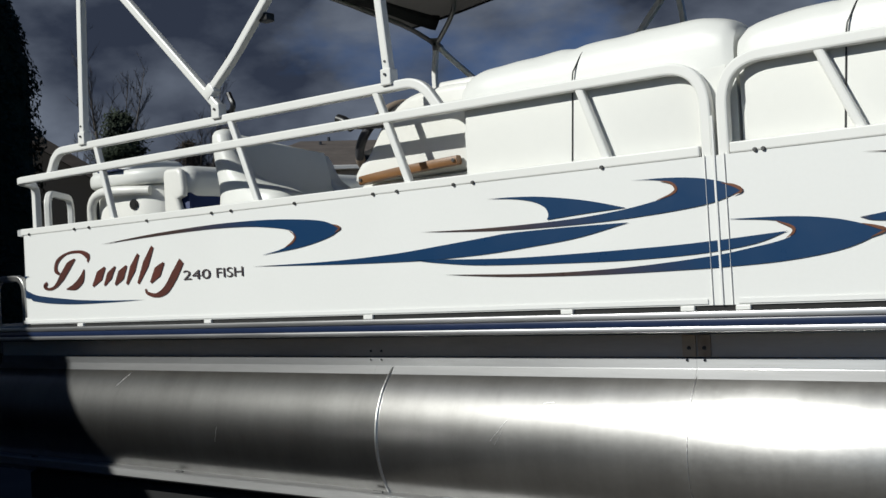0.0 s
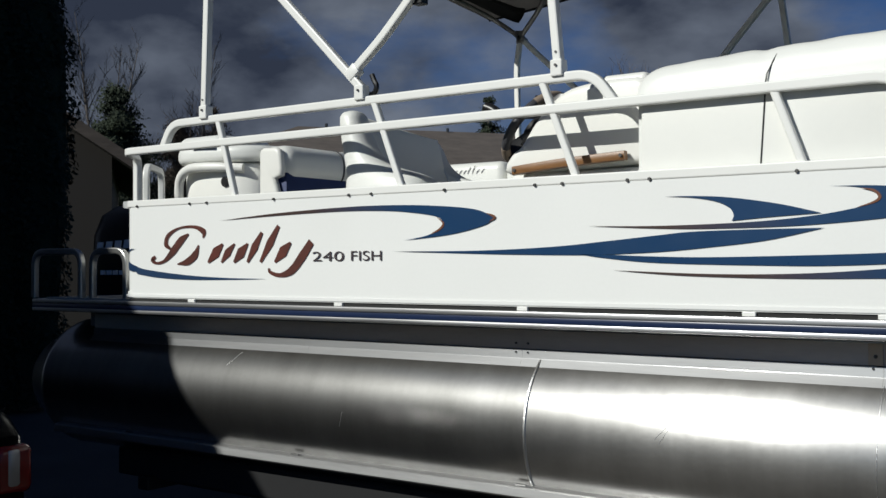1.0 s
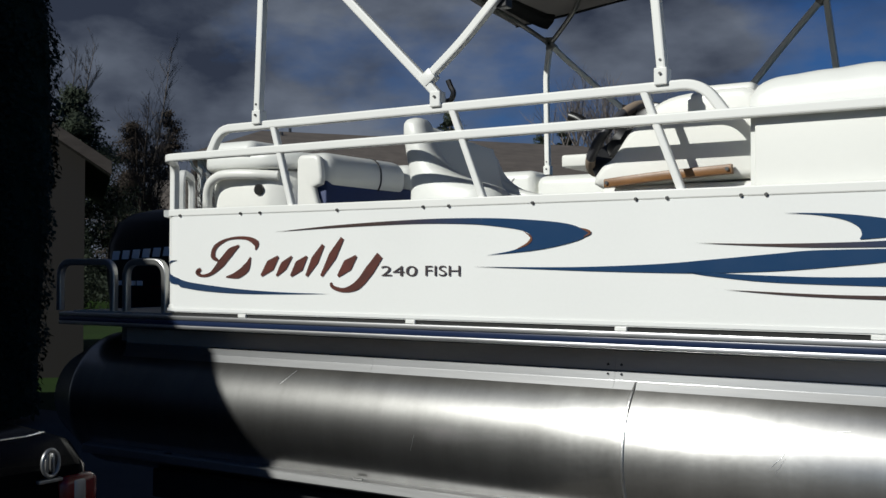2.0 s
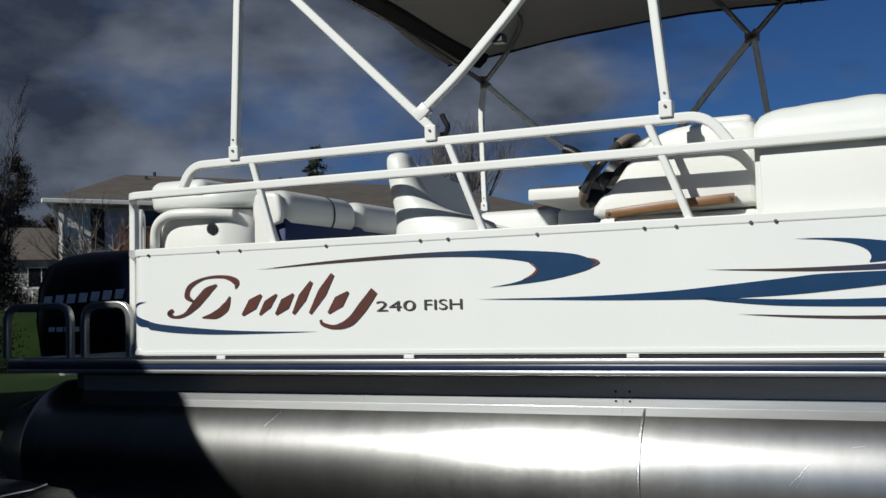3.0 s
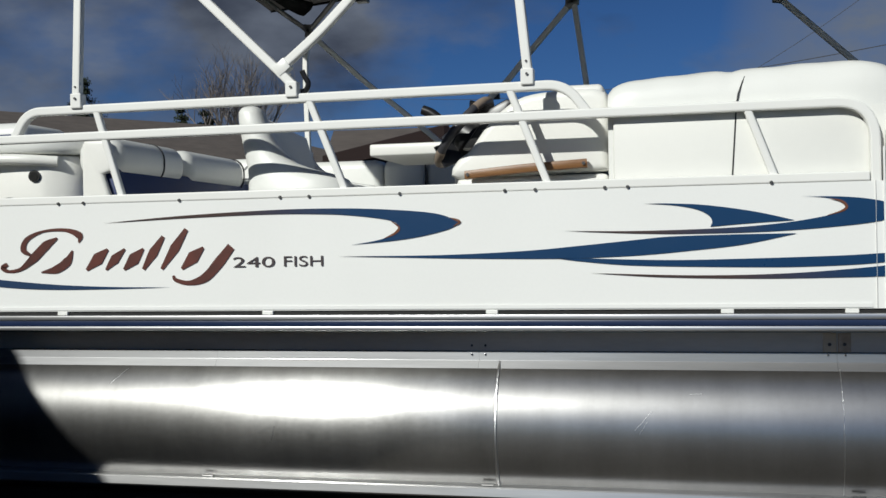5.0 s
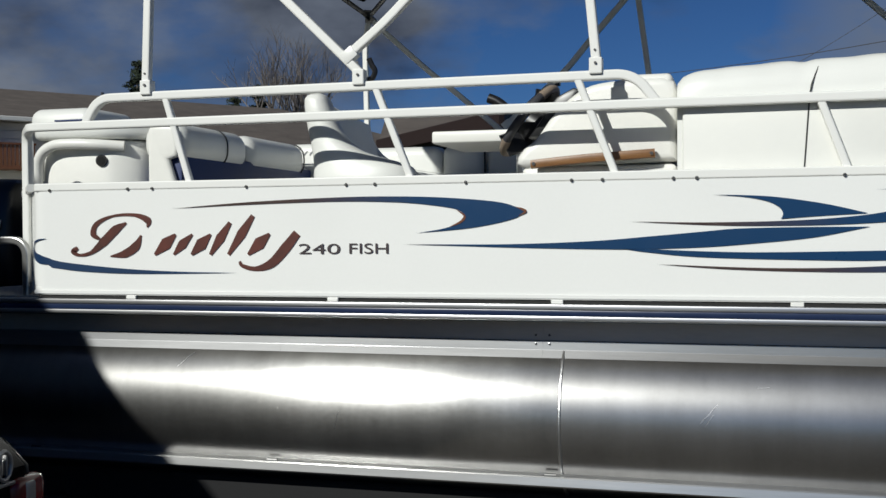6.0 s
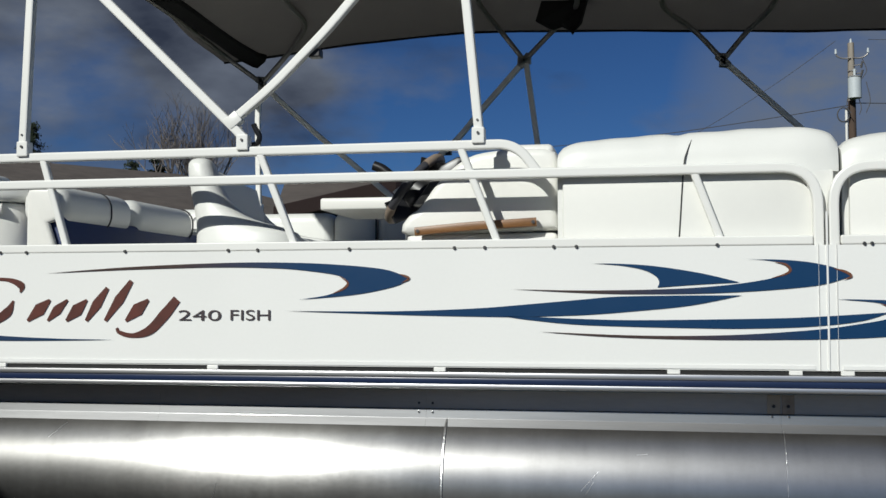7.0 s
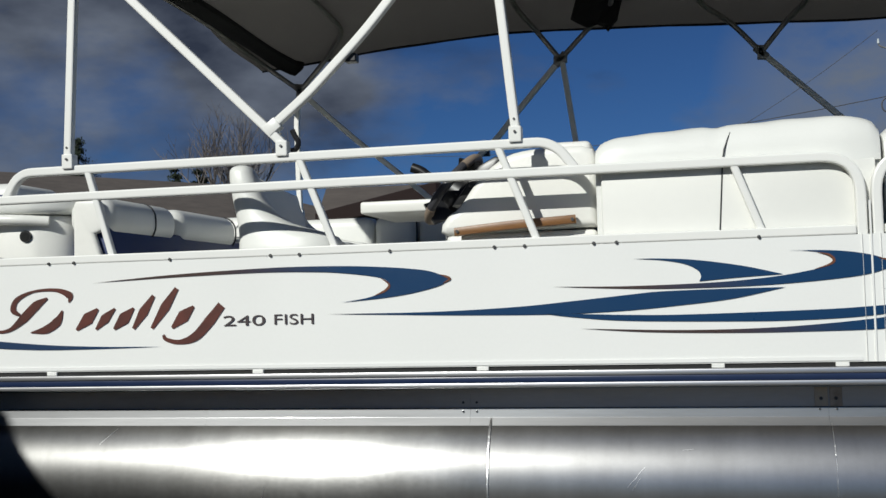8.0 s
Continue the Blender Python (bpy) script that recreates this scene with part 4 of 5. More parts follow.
part("locker_body", extrude_xy(pod_plan(0), 1.30, 1.962, 0.02), M_GELCOAT, pod, "curved white moulded body", True)
arch_way = [(-0.700, 0.745, 1.58), (-0.700, 0.740, 1.80), (-0.675, 0.728, 1.892), (-0.61, 0.722, 1.936), (-0.52, 0.724, 1.944), (-0.40, 0.745, 1.940), (-0.28, 0.795, 1.932)]
part("moulded_arch", sweep(spline([Vector(p) for p in arch_way], 5), 0.024, True, n=14), M_GELCOAT, pod, "raised moulded arch", True)
face_n = Vector((0.1, -0.995, 0))
pc = Vector((-0.384, 0.7735, 1.868))
port = part("round_port", cyl(pc - face_n * 0.01, pc + face_n * 0.008, 0.027, n=24), M_BLACK, pod, "black round port")
# flat near-black disc: the dark inside of the hole is put in as colour
part("port_hole", cyl(pc + face_n * 0.0081, pc + face_n * 0.010, 0.019, n=24), M_HOLE, port)
pad = part("sun_pad", extrude_xy([(min(x, -0.162), y) for x, y in pod_plan(0.04)], 1.966, 2.048, 0.03, 4), M_VINYL, pod, "thick white sun pad", True)
part("pad_roll", box((-0.80, 0.80, 1.99), (-0.46, 1.20, 2.122), 0.055, 5), M_VINYL, pad, "rolled white pad edge", True)
part("pad_inlay", box((-0.58, 0.70, 2.044), (-0.42, 1.10, 2.052), 0.002), M_NAVY_VINYL, pad, "navy inlay")

# ---- far side lounge ----
far_seat = thing("far_lounge", "white vinyl lounge along the opposite rail", "seat")
for x0, x1 in ((-0.20, 0.30), (0.305, 0.78), (0.785, 1.032), (1.04, 2.05), (2.06, 3.0), (3.1, 4.3)):
    part("back_cushion", box((x0, 2.30, 1.60), (x1, 2.50, 2.055 if x0 < 0.3 else 2.02), 0.05, 4), M_VINYL, far_seat, "", True)
part("piping", cyl((1.036, 2.302, 1.70), (1.036, 2.302, 2.0), 0.005, n=8), M_PIPING, far_seat, "black piping between the cushions", True)
part("far_seat_cushion", box((0.55, 1.72, 1.62), (1.27, 2.30, 1.832), 0.06, 6), M_VINYL, far_seat, "", True)
part("far_seat_base", box((0.57, 1.75, 1.30), (4.2, 2.30, 1.62), 0.01), M_VINYL, far_seat)
part("far_seat_pad", box((1.30, 1.72, 1.62), (4.2, 2.30, 1.75), 0.05, 4), M_VINYL, far_seat, "", True)
for x, h in ((-0.09, 0.050), (-0.045, 0.026), (-0.01, 0.026), (0.022, 0.026), (0.052, 0.040), (0.085, 0.048), (0.115, 0.026), (0.15, 0.028)):
    part("printed_stroke", ribbon([(x, 1.985), (x + 0.006, 1.985 + h * 0.4), (x + 0.022, 1.985 + h)], [0.003, 0.008, 0.004], 2.297, 4), M_GREY_TEXT, far_seat, "grey printed mark")
table = thing("folding_table", "white rounded table leaf on a post", "table")
part("table_top", box((1.095, 1.06, 1.924), (1.80, 1.62, 1.978), 0.010, 3), M_GELCOAT, table, "", True)
part("table_post", cyl((1.45, 1.36, 1.30), (1.45, 1.36, 1.928), 0.035, n=16), M_ALU, table, "", True)

# ---- bimini top ----
bimini = thing("bimini_top", "charcoal canvas bimini top on white folding tube bows", "canopy")


def bow_side(y, sgn):
    near = sgn < 0

    def strut(pts, half=0.0155, nm="bow_tube"):
        return part(nm, sweep(rounded(pts, 0.06, 6), half, side=(0, 1, 0)), M_RAIL, bimini, "", 14)

    jx, jz = (0.342, 2.872) if near else (0.276, 2.817)
    if near:
        strut([(0.309, y, 2.075), (0.330, y, 2.62), (jx, y, jz)], nm="support_leg")
        strut([(1.152, y, 2.082), (1.083, y, 2.150), (0.57, y, 2.648), (jx, y, jz)], nm="bow_tube")
        strut([(1.117, y, 2.160), (1.244, y, 2.260), (1.445, y, 2.454), (1.550, y, 2.572), (1.862, y, 2.925)], nm="bow_tube")
        strut([(1.968, y, 2.075), (1.924, y, 2.54), (1.862, y, 2.925)], nm="support_leg")
    else:
        strut([(0.262, y, 2.045), (0.250, y, 2.640), (jx, y, jz)], nm="support_leg")
        strut([(1.124, y, 2.075), (0.835, y, 2.322), (0.628, y, 2.490), (0.366, y, 2.727), (jx, y, jz)], nm="bow_tube")
        strut([(1.117, y, 2.160), (1.244, y, 2.262), (1.460, y, 2.452), (1.601, y, 2.620), (1.841, y, 2.885)], nm="bow_tube")
        strut([(1.958, y, 2.075), (1.850, y, 2.885)], nm="support_leg")
    mx, mz, fx, fz = (1.862, 2.925, 2.962, 2.905) if near else (1.841, 2.885, 2.935, 2.840)
    strut([(3.60, y, 2.20), (fx, y, fz)])
    strut([(3.62, y, 2.20), (3.70, y, 1.95)], nm="support_leg")
    for x, z, turn in ((jx, jz, 43), (mx, mz, -50), (fx, fz, 44)):
        for k, long in ((1, 0.045), (-1, 0.038)):
            b = part("joint_plate", box((-long, -0.019, -0.019), (long, 0.019, 0.019), 0.005), M_RAIL if near else M_DULL, bimini, "folding joint plate", True)
            b.matrix_basis = Matrix.Translation((x, y, z)) @ Matrix.Rotation(radians(turn if k > 0 else turn + 52), 4, "Y")
        part("joint_bolt", cyl((x, y - 0.022, z), (x, y + 0.022, z), 0.008, n=8), M_SCREW, bimini)
    for x in (0.312 if near else 0.262, 1.144 if near else 1.124, 1.966):
        b = part("deck_bracket", box((x - 0.0215, y - 0.020, 2.044), (x + 0.0215, y + 0.020, 2.098), 0.004), M_RAIL, bimini, "white bolted bracket", 14)
        part("tube_pin", cyl((x - 0.002, y - 0.0155, 2.122), (x - 0.002, y - 0.019, 2.122), 0.004, n=8), M_SCREW, b)
        part("bracket_bolt", cyl((x, y - 0.0205, 2.079), (x, y - 0.026, 2.079), 0.0045, n=8), M_SCREW, b)
    b = part("slide_bracket", box((-0.026, -0.019, -0.022), (0.026, 0.019, 0.022), 0.004), M_RAIL, bimini, "", True)
    b.matrix_basis = Matrix.Translation((1.110, y, 2.150)) @ Matrix.Rotation(radians(-38), 4, "Y")
    part("strap_knob", sweep(spline([Vector(p) for p in ((1.168, y + 0.030, 2.140), (1.178, y + 0.030, 2.118), (1.190, y + 0.030, 2.095), (1.180, y + 0.030, 2.072), (1.160, y + 0.026, 2.066))], 5), 0.010, True, n=8), M_BLACK, bimini, "black plastic clamp knob", True)
    part("tube_clip", box((1.372, y + 0.004, 2.362), (1.415, y + 0.045, 2.392), 0.004), M_BLACK, bimini)


bow_side(0.016, -1)
bow_side(BEAM - 0.02, 1)


def canopy_z(x, y):
    v = min(1.0, max(0.0, (y + 0.04) / (BEAM + 0.08)))
    edge = float(np.interp(x, (0, 0.46, 0.8, 1.5, 2.2, 3.4, 4.65), (2.965, 3.007, 3.045, 3.083, 3.058, 2.997, 2.970)))
    sag = 0.035 * math.sin(x * 2 * math.pi / 1.16) ** 2
    return edge + 0.11 * math.sin(math.pi * v) ** 0.8 - sag * math.sin(math.pi * v)


bm = bmesh.new()
NX, NY = 44, 22
grid = []
for i in range(NX + 1):
    x = 0.0 + 4.65 * i / NX
    row = []
    for j in range(NY + 1):
        y = -0.04 + (BEAM + 0.08) * j / NY
        row.append(bm.verts.new((x + 0.03 * math.sin(5 * y), y, canopy_z(x, y))))
    grid.append(row)
for i in range(NX):
    for j in range(NY):
        bm.faces.new((grid[i][j], grid[i + 1][j], grid[i + 1][j + 1], grid[i][j + 1]))
made = bmesh.ops.extrude_face_region(bm, geom=list(bm.faces))
bmesh.ops.translate(bm, verts=[v for v in made["geom"] if isinstance(v, bmesh.types.BMVert)], vec=(0, 0, 0.006))
canopy = part("canopy", bm, M_CANVAS, bimini, "charcoal canvas roof", True)
for y in (-0.04, BEAM + 0.04):
    hem = [(4.65 * i / 44 + 0.03 * math.sin(5 * y), y, canopy_z(4.65 * i / 44, y) + 0.001 - 0.004 * abs(math.sin(i * 0.55))) for i in range(45)]
    part("hem", sweep(hem, 0.0085, True, n=8, side=(0, 0, 1)), M_CANVAS_BLACK, canopy, "black bound hem", True)
# bows from joint to joint, across under the canvas
for far_x, far_z, near_x, near_z, edge_x, top_x in ((0.276, 2.817, 0.342, 2.872, 0.10, 0.06), (0.276, 2.817, 0.342, 2.872, 0.45, 0.675), (1.841, 2.885, 1.862, 2.925, 1.715, 1.645),
                                                    (1.841, 2.885, 1.862, 2.925, 2.0, 2.17), (2.935, 2.840, 2.962, 2.905, 2.79, 2.60), (2.935, 2.840, 2.962, 2.905, 3.06, 3.16)):
    far = [(far_x, BEAM - 0.02, far_z), (edge_x, BEAM - 0.055, canopy_z(edge_x, BEAM - 0.055) - 0.045), (top_x, 2.18, canopy_z(top_x, 2.18) - 0.028)]
    near = [(top_x, 0.36, canopy_z(top_x, 0.36) - 0.028), (edge_x, 0.055, canopy_z(edge_x, 0.055) - 0.045), (near_x, 0.016, near_z)]
    over = [(top_x, y, canopy_z(top_x, y) - 0.028) for y in (1.8, 1.4, 1.0, 0.7)]
    part("canopy_bow", sweep(rounded(far + over + near, 0.12, 6), 0.0145, True, n=12, side=(1, 0, 0)), M_DULL, bimini, "dull grey bow tube under the canvas", True)
# rolled black flaps on the underside
part("rear_flap", sweep(spline([Vector(p) for p in ((0.25, 2.60, 2.962), (0.19, 2.52, 2.985), (0.135, 2.2, 3.035), (0.12, 1.4, 3.06), (0.13, 0.6, 3.045), (0.16, 0.0, 2.985))], 5), 0.066, corner=0.022, side=(1, 0, 0), flat=0.026), M_CANVAS_BLACK, canopy, "rolled black canvas flap", True)
flap = extrude_xz([(1.943, 3.046), (1.99, 3.19), (2.232, 3.19), (2.188, 3.022), (2.163, 2.998), (2.139, 2.963), (2.119, 2.998), (2.079, 3.025), (2.03, 3.003), (1.998, 3.015), (1.965, 3.031)], 2.17, 2.20, 0.008, 2)
for v in flap.verts:
    v.co.z -= 0.035
    v.co.y += 0.03 * math.sin(31 * v.co.x) + 0.02 * math.sin(47 * v.co.z)
part("hanging_flap", flap, M_CANVAS_BLACK, canopy, "loose black canvas flap")

# ---- outboard motor ----
motor = thing("outboard_motor", "black outboard motor with silver markings behind the stern", "motor")


def loft(rings, mat, name, parent, label="", n=28, power=0.5):
    """Stacked rounded sections: (z, centre x, centre y, half length, half width)."""
    bm = bmesh.new()
    last = None
    for z, cx, cy, a, b in rings:
        row = []
        for i in range(n):
            t = 2 * math.pi * i / n
            row.append(bm.verts.new((cx + a * math.copysign(abs(math.cos(t)) ** power, math.cos(t)), cy + b * math.copysign(abs(math.sin(t)) ** power, math.sin(t)), z)))
        if last:
            for i in range(n):
                bm.faces.new((last[i], last[(i + 1) % n], row[(i + 1) % n], row[i]))
        else:
            bm.faces.new(row[::-1])
        last = row
    bm.faces.new(last)
    return part(name, bm, mat, parent, label, True)


cowl = loft([(1.20, -1.28, 1.12, 0.26, 0.20), (1.26, -1.30, 1.12, 0.34, 0.25), (1.45, -1.305, 1.12, 0.358, 0.265), (1.62, -1.30, 1.12, 0.350, 0.262), (1.735, -1.28, 1.12, 0.320, 0.24), (1.785, -1.24, 1.12, 0.27, 0.20), (1.808, -1.20, 1.12, 0.18, 0.14)], M_COWL, "cowl", motor, "glossy black cowl", power=0.36)
loft([(0.55, -1.18, 1.12, 0.09, 0.06), (0.80, -1.16, 1.12, 0.11, 0.08), (1.20, -1.18, 1.12, 0.17, 0.13)], M_COWL, "midsection", motor)
part("gearcase", cyl((-1.45, 1.12, 0.52), (-0.98, 1.12, 0.52), 0.05, 0.03, 16), M_COWL, motor, "", True)
part("transom_bracket", box((-1.06, 1.02, 1.00), (-0.80, 1.22, 1.235), 0.02), M_COWL, motor)
for k in range(7):
    bm = box((-0.027, -0.003, -0.024), (0.027, 0.003, 0.024), 0.002)
    bmesh.ops.transform(bm, matrix=Matrix.Translation((-1.505 + k * 0.080, 0.853, 1.556 + k * 0.004)) @ Matrix(((1, 0, 0.25, 0), (0, 1, 0, 0), (0, 0, 1, 0), (0, 0, 0, 1))), verts=bm.verts)
    part("silver_bar", bm, M_SILVER_PRINT, cowl, "silver printed bar")
for k in range(4):
    part("silver_bar", box((-1.50 + k * 0.055, 0.851, 1.395), (-1.46 + k * 0.055, 0.857, 1.42)), M_SILVER_PRINT, cowl, "silver printed bar")
part("red_line", box((-1.22, 0.851, 1.388), (-1.0, 0.857, 1.392)), M_TAIL, cowl)

# ---- trailer ----
trailer = thing("boat_trailer", "black steel bunk trailer under the pontoons", "trailer")
for y in (0.62, BEAM - 0.62):
    part("main_beam", box((-0.6, y - 0.04, 0.36), (6.4, y + 0.04, 0.46), 0.006), M_STEELFRAME, trailer)
for y in (0.17, 0.43, BEAM - 0.17, BEAM - 0.43):
    dz = TUBE_Z - math.sqrt(TUBE_R ** 2 - 0.13 ** 2)
    part("bunk", box((-0.4, y - 0.04, 0.50), (5.4, y + 0.04, dz + 0.004), 0.01), M_CARPET, trailer, "carpeted bunk")
for x in (-0.2, 1.4, 3.0, 4.6):
    part("cross_beam", box((x, 0.08, 0.46), (x + 0.07, BEAM - 0.08, 0.52), 0.006), M_STEELFRAME, trailer)
for x in (1.75, 2.55):
    for y in (0.78, BEAM - 0.98):
        w = part("trailer_wheel", cyl((x, y, 0.29), (x, y + 0.2, 0.29), 0.29, n=32), M_TYRE, trailer, "small black trailer tyre", True)
        part("wheel_disc", cyl((x, y - 0.004, 0.29), (x, y + 0.02, 0.29), 0.16, n=24), M_DULL, w, "", True)
    part("axle", box((x - 0.03, 0.70, 0.27), (x + 0.03, BEAM - 0.70, 0.33)), M_STEELFRAME, trailer)
part("tongue", box((6.3, BEAM / 2 - 0.05, 0.38), (7.7, BEAM / 2 + 0.05, 0.46), 0.01), M_STEELFRAME, trailer)
part("cross_beam", box((6.28, 0.58, 0.36), (6.40, BEAM - 0.58, 0.46), 0.006), M_STEELFRAME, trailer)
part("jack_post", cyl((7.4, BEAM / 2 - 0.1, 0.0), (7.4, BEAM / 2 - 0.1, 0.8), 0.03, n=12), M_STEELFRAME, trailer)

# ---- parked car, its tail beside the stern ----
car = thing("parked_car", "black parked car with a chrome badge on its boot lid", "car")


def car_body():
    prof = [(0.47, 0.42), (0.54, 0.55), (0.55, 0.70), (0.53, 0.90), (0.45, 0.972), (0.25, 0.99), (-0.3, 1.0), (-2.6, 0.98), (-3.6, 0.86), (-3.9, 0.66), (-3.92, 0.34), (-3.0, 0.28), (0.2, 0.28)]
    bm = extrude_xz(prof, -2.70, -0.93, 0.07, 4)
    return bm


body = part("car_body", car_body(), M_CARBLACK, car, "glossy black car body", True)
cab = extrude_xz([(-0.05, 0.995), (-0.75, 1.40), (-1.9, 1.44), (-2.7, 0.985)], -2.62, -1.01, 0.10, 4)
for v in cab.verts:
    k = max(0, (v.co.z - 1.0) / 0.44)
    v.co.y = -1.815 + (v.co.y + 1.815) * (1 - 0.22 * k)
part("car_cabin", cab, M_GLASS, car, "dark tinted glass cabin", True)
part("trunk_trim", sweep([(0.43, -2.50, 0.984), (0.44, -1.6, 0.986), (0.43, -1.10, 0.984), (0.38, -1.0, 0.982)], 0.004, True, n=8), M_CHROME, car, "thin bright trim")
oval = [(0.544, -1.097 + 0.028 * math.cos(t), 0.918 + 0.038 * math.sin(t)) for t in np.linspace(0, 2 * math.pi, 25)]
bm = sweep(oval, 0.006, True, n=8, side=(1, 0, 0))
for y in (-1.108, -1.086):
    box((0.528, y - 0.004, 0.890), (0.546, y + 0.004, 0.945), 0.002, bm=bm)
box((0.515, -1.138, 0.862), (0.548, -1.056, 0.872), 0.002, bm=bm)
part("badge", bm, M_BADGE, car, "plain chrome badge", True)
for y0, y1 in ((-1.065, -0.930), (-2.70, -2.565)):
    lamp = part("tail_lamp", box((0.40, y0, 0.715), (0.556, y1, 0.872), 0.025, 3), M_TAIL, car, "red tail lamp", True)
    part("clear_lens", box((0.50, (y0 + y1) / 2 - 0.028, 0.740), (0.559, (y0 + y1) / 2 + 0.018, 0.860), 0.010, 2), M_BADGE, lamp, "clear reversing lens", True)
part("rear_bumper", box((0.40, -2.68, 0.40), (0.60, -0.95, 0.60), 0.05, 3), M_CARBLACK, car, "", True)
for x in (-0.35, -3.1):
    for y in (-1.14, -2.70):
        w = part("car_wheel", cyl((x, y, 0.32), (x, y + 0.21, 0.32), 0.32, n=32), M_TYRE, car, "", True)
        part("hub_cap", cyl((x, y - 0.004, 0.32), (x, y + 0.214, 0.32), 0.2, n=24), M_ALU, w, "", True)

# ---- unseen gabled block, added so that its roof edge throws shade over the stern ----
shade_house = thing("shade_caster_house", "unseen gabled block added to shade the stern", "house")
part("house_wall", box((-15.0, -12.0, 0.0), (-0.95, -3.42, 2.35)), M_CONCRETE, shade_house)
part("gable_wall", extrude_xz([(-0.95, 2.35), (-7.9, 10.15), (-14.85, 2.35)], -11.95, -3.45), M_CONCRETE, shade_house)
part("house_roof", extrude_xz([(-0.45, 2.10), (-7.9, 10.41), (-15.3, 2.10), (-15.3, 2.24), (-7.9, 10.58), (-0.45, 2.24)], -12.2, -3.30), M_ROOF, shade_house)


# ---- greenery ----
def foliage(rng, count, size, place):
    """Many small leaf blades; place(rng) gives a point and the way it faces."""
    verts, faces = [], []
    for _ in range(count):
        p, d = place(rng)
        d = (Vector(d) + Vector((rng.uniform(-1, 1), rng.uniform(-1, 1), rng.uniform(-1, 1))) * 0.7).normalized()
        u = d.orthogonal().normalized()
        u = Matrix.Rotation(rng.uniform(0, 6.28), 3, d) @ u
        w = d.cross(u)
        s = size * rng.uniform(0.6, 1.4)
        i = len(verts)
        verts += [p - u * s * 0.5, p + w * s * 0.28, p + u * s * 0.6, p - w * s * 0.28]
        faces.append((i, i + 1, i + 2, i + 3))
    return verts, faces


def foliage_part(name, rng, count, size, place, mat, parent, label=""):
    verts, faces = foliage(rng, count, size, place)
    me = bpy.data.meshes.new(name)
    me.from_pydata([tuple(v) for v in verts], [], faces)
    me.materials.append(mat)
    ob = new(name, me)
    ob.parent = parent
    return tagged(ob, label)


def arborvitae(height, radius, seed, at):
    t = thing("arborvitae", "tall dense dark green arborvitae column", "tree", "hedge row", at=at)
    rng = random.Random(seed)

    def width(z):
        k = z / height
        return radius * (0.62 + 0.30 * min(1.0, k / 0.5)) * (1 - max(0, (k - 0.72) / 0.28) ** 2.0) + 0.02

    def place(r):
        z = height * r.random() ** 0.85
        a = r.uniform(0, 2 * math.pi)
        w = width(z) * (1 + 0.10 * math.sin(5 * a + 3 * z) + 0.06 * math.sin(11 * z)) * r.uniform(0.82, 1.04)
        return Vector((w * math.cos(a), w * math.sin(a), z + 0.05)), (math.cos(a), math.sin(a), 0.5)

    part("trunk", cyl((0, 0, 0), (0, 0, height * 0.9), 0.09, 0.02, 10), M_BARK, t)
    core = bmesh.new()
    last = None
    for i in range(15):
        z = 0.08 + (height * 0.97) * i / 14
        row = [core.verts.new((0.86 * width(z) * math.cos(6.283 * j / 14), 0.86 * width(z) * math.sin(6.283 * j / 14), z)) for j in range(14)]
        if last:
            for j in range(14):
                core.faces.new((last[j], last[(j + 1) % 14], row[(j + 1) % 14], row[j]))
        last = row
    part("inner_foliage", core, M_HEDGE, t)
    foliage_part("crown", rng, 16000, 0.055, place, M_HEDGE, t)
    return t


for k, (x, y, h, r) in enumerate(((-6.03, 3.35, 4.79, 0.44), (-6.2, 3.1, 4.56, 0.49), (-6.47, 2.72, 4.2, 0.55), (-6.93, 2.19, 4.35, 0.66), (-7.93, 1.48, 4.58, 0.68), (-9.11, 0.66, 4.7, 0.68))):
    arborvitae(h, r, 10 + k, (x, y, 0))


def bare_tree(at, height, seed, spread=0.35, mat=None, depth=6, lean=0.0, stout=1.0, label="leafless grey tree against the sky"):
    """A low fork that divides again and again into a broad bare crown."""
    rng = random.Random(seed)
    t = thing("bare_tree", label, "tree", at=at)
    trunk, twigs = bmesh.new(), bmesh.new()

    def grow(p, d, length, r, level):
        q = p + d * length
        cyl(p, q, r, r * 0.72, 6 if level < 2 else 3, trunk if level < 2 else twigs, False)
        if level >= depth:
            return
        for _ in range(3 if level < depth - 1 else 2):
            side = Vector((rng.uniform(-1, 1), rng.uniform(-1, 1), rng.uniform(-0.2, 0.6)))
            nd = (d + side * spread * (1.5 if level else 1.0)).normalized()
            nd.z = max(nd.z + 0.12, 0.2)
            grow(p + d * length * rng.uniform(0.65, 1.0), nd.normalized(), length * rng.uniform(0.55, 0.86), r * 0.58, level + 1)

    grow(Vector((0, 0, 0)), Vector((lean, 0, 1)).normalized(), height * 0.31, height * 0.013 * stout, 0)
    part("trunk", trunk, mat or M_BARK, t)
    part("crown", twigs, mat or M_BARK, t)
    return t


def twig_mesh(name, shoots, sides, mat, parent):
    """Many thin tapered shoots (start, end, radius at each) in one mesh."""
    verts, faces = [], []
    for p, q, r0, r1 in shoots:
        d = (q - p).normalized()
        u = d.orthogonal().normalized()
        w, i = d.cross(u), len(verts)
        for c, r in ((p, r0), (q, r1)):
            verts += [tuple(c + (u * math.cos(6.2832 * k / sides) + w * math.sin(6.2832 * k / sides)) * r) for k in range(sides)]
        faces += [(i + k, i + (k + 1) % sides, i + sides + (k + 1) % sides, i + sides + k) for k in range(sides)]
    me = bpy.data.meshes.new(name)
    me.from_pydata(verts, [], faces)
    me.materials.append(mat)
    ob = new(name, me)
    ob.parent = parent
    return ob


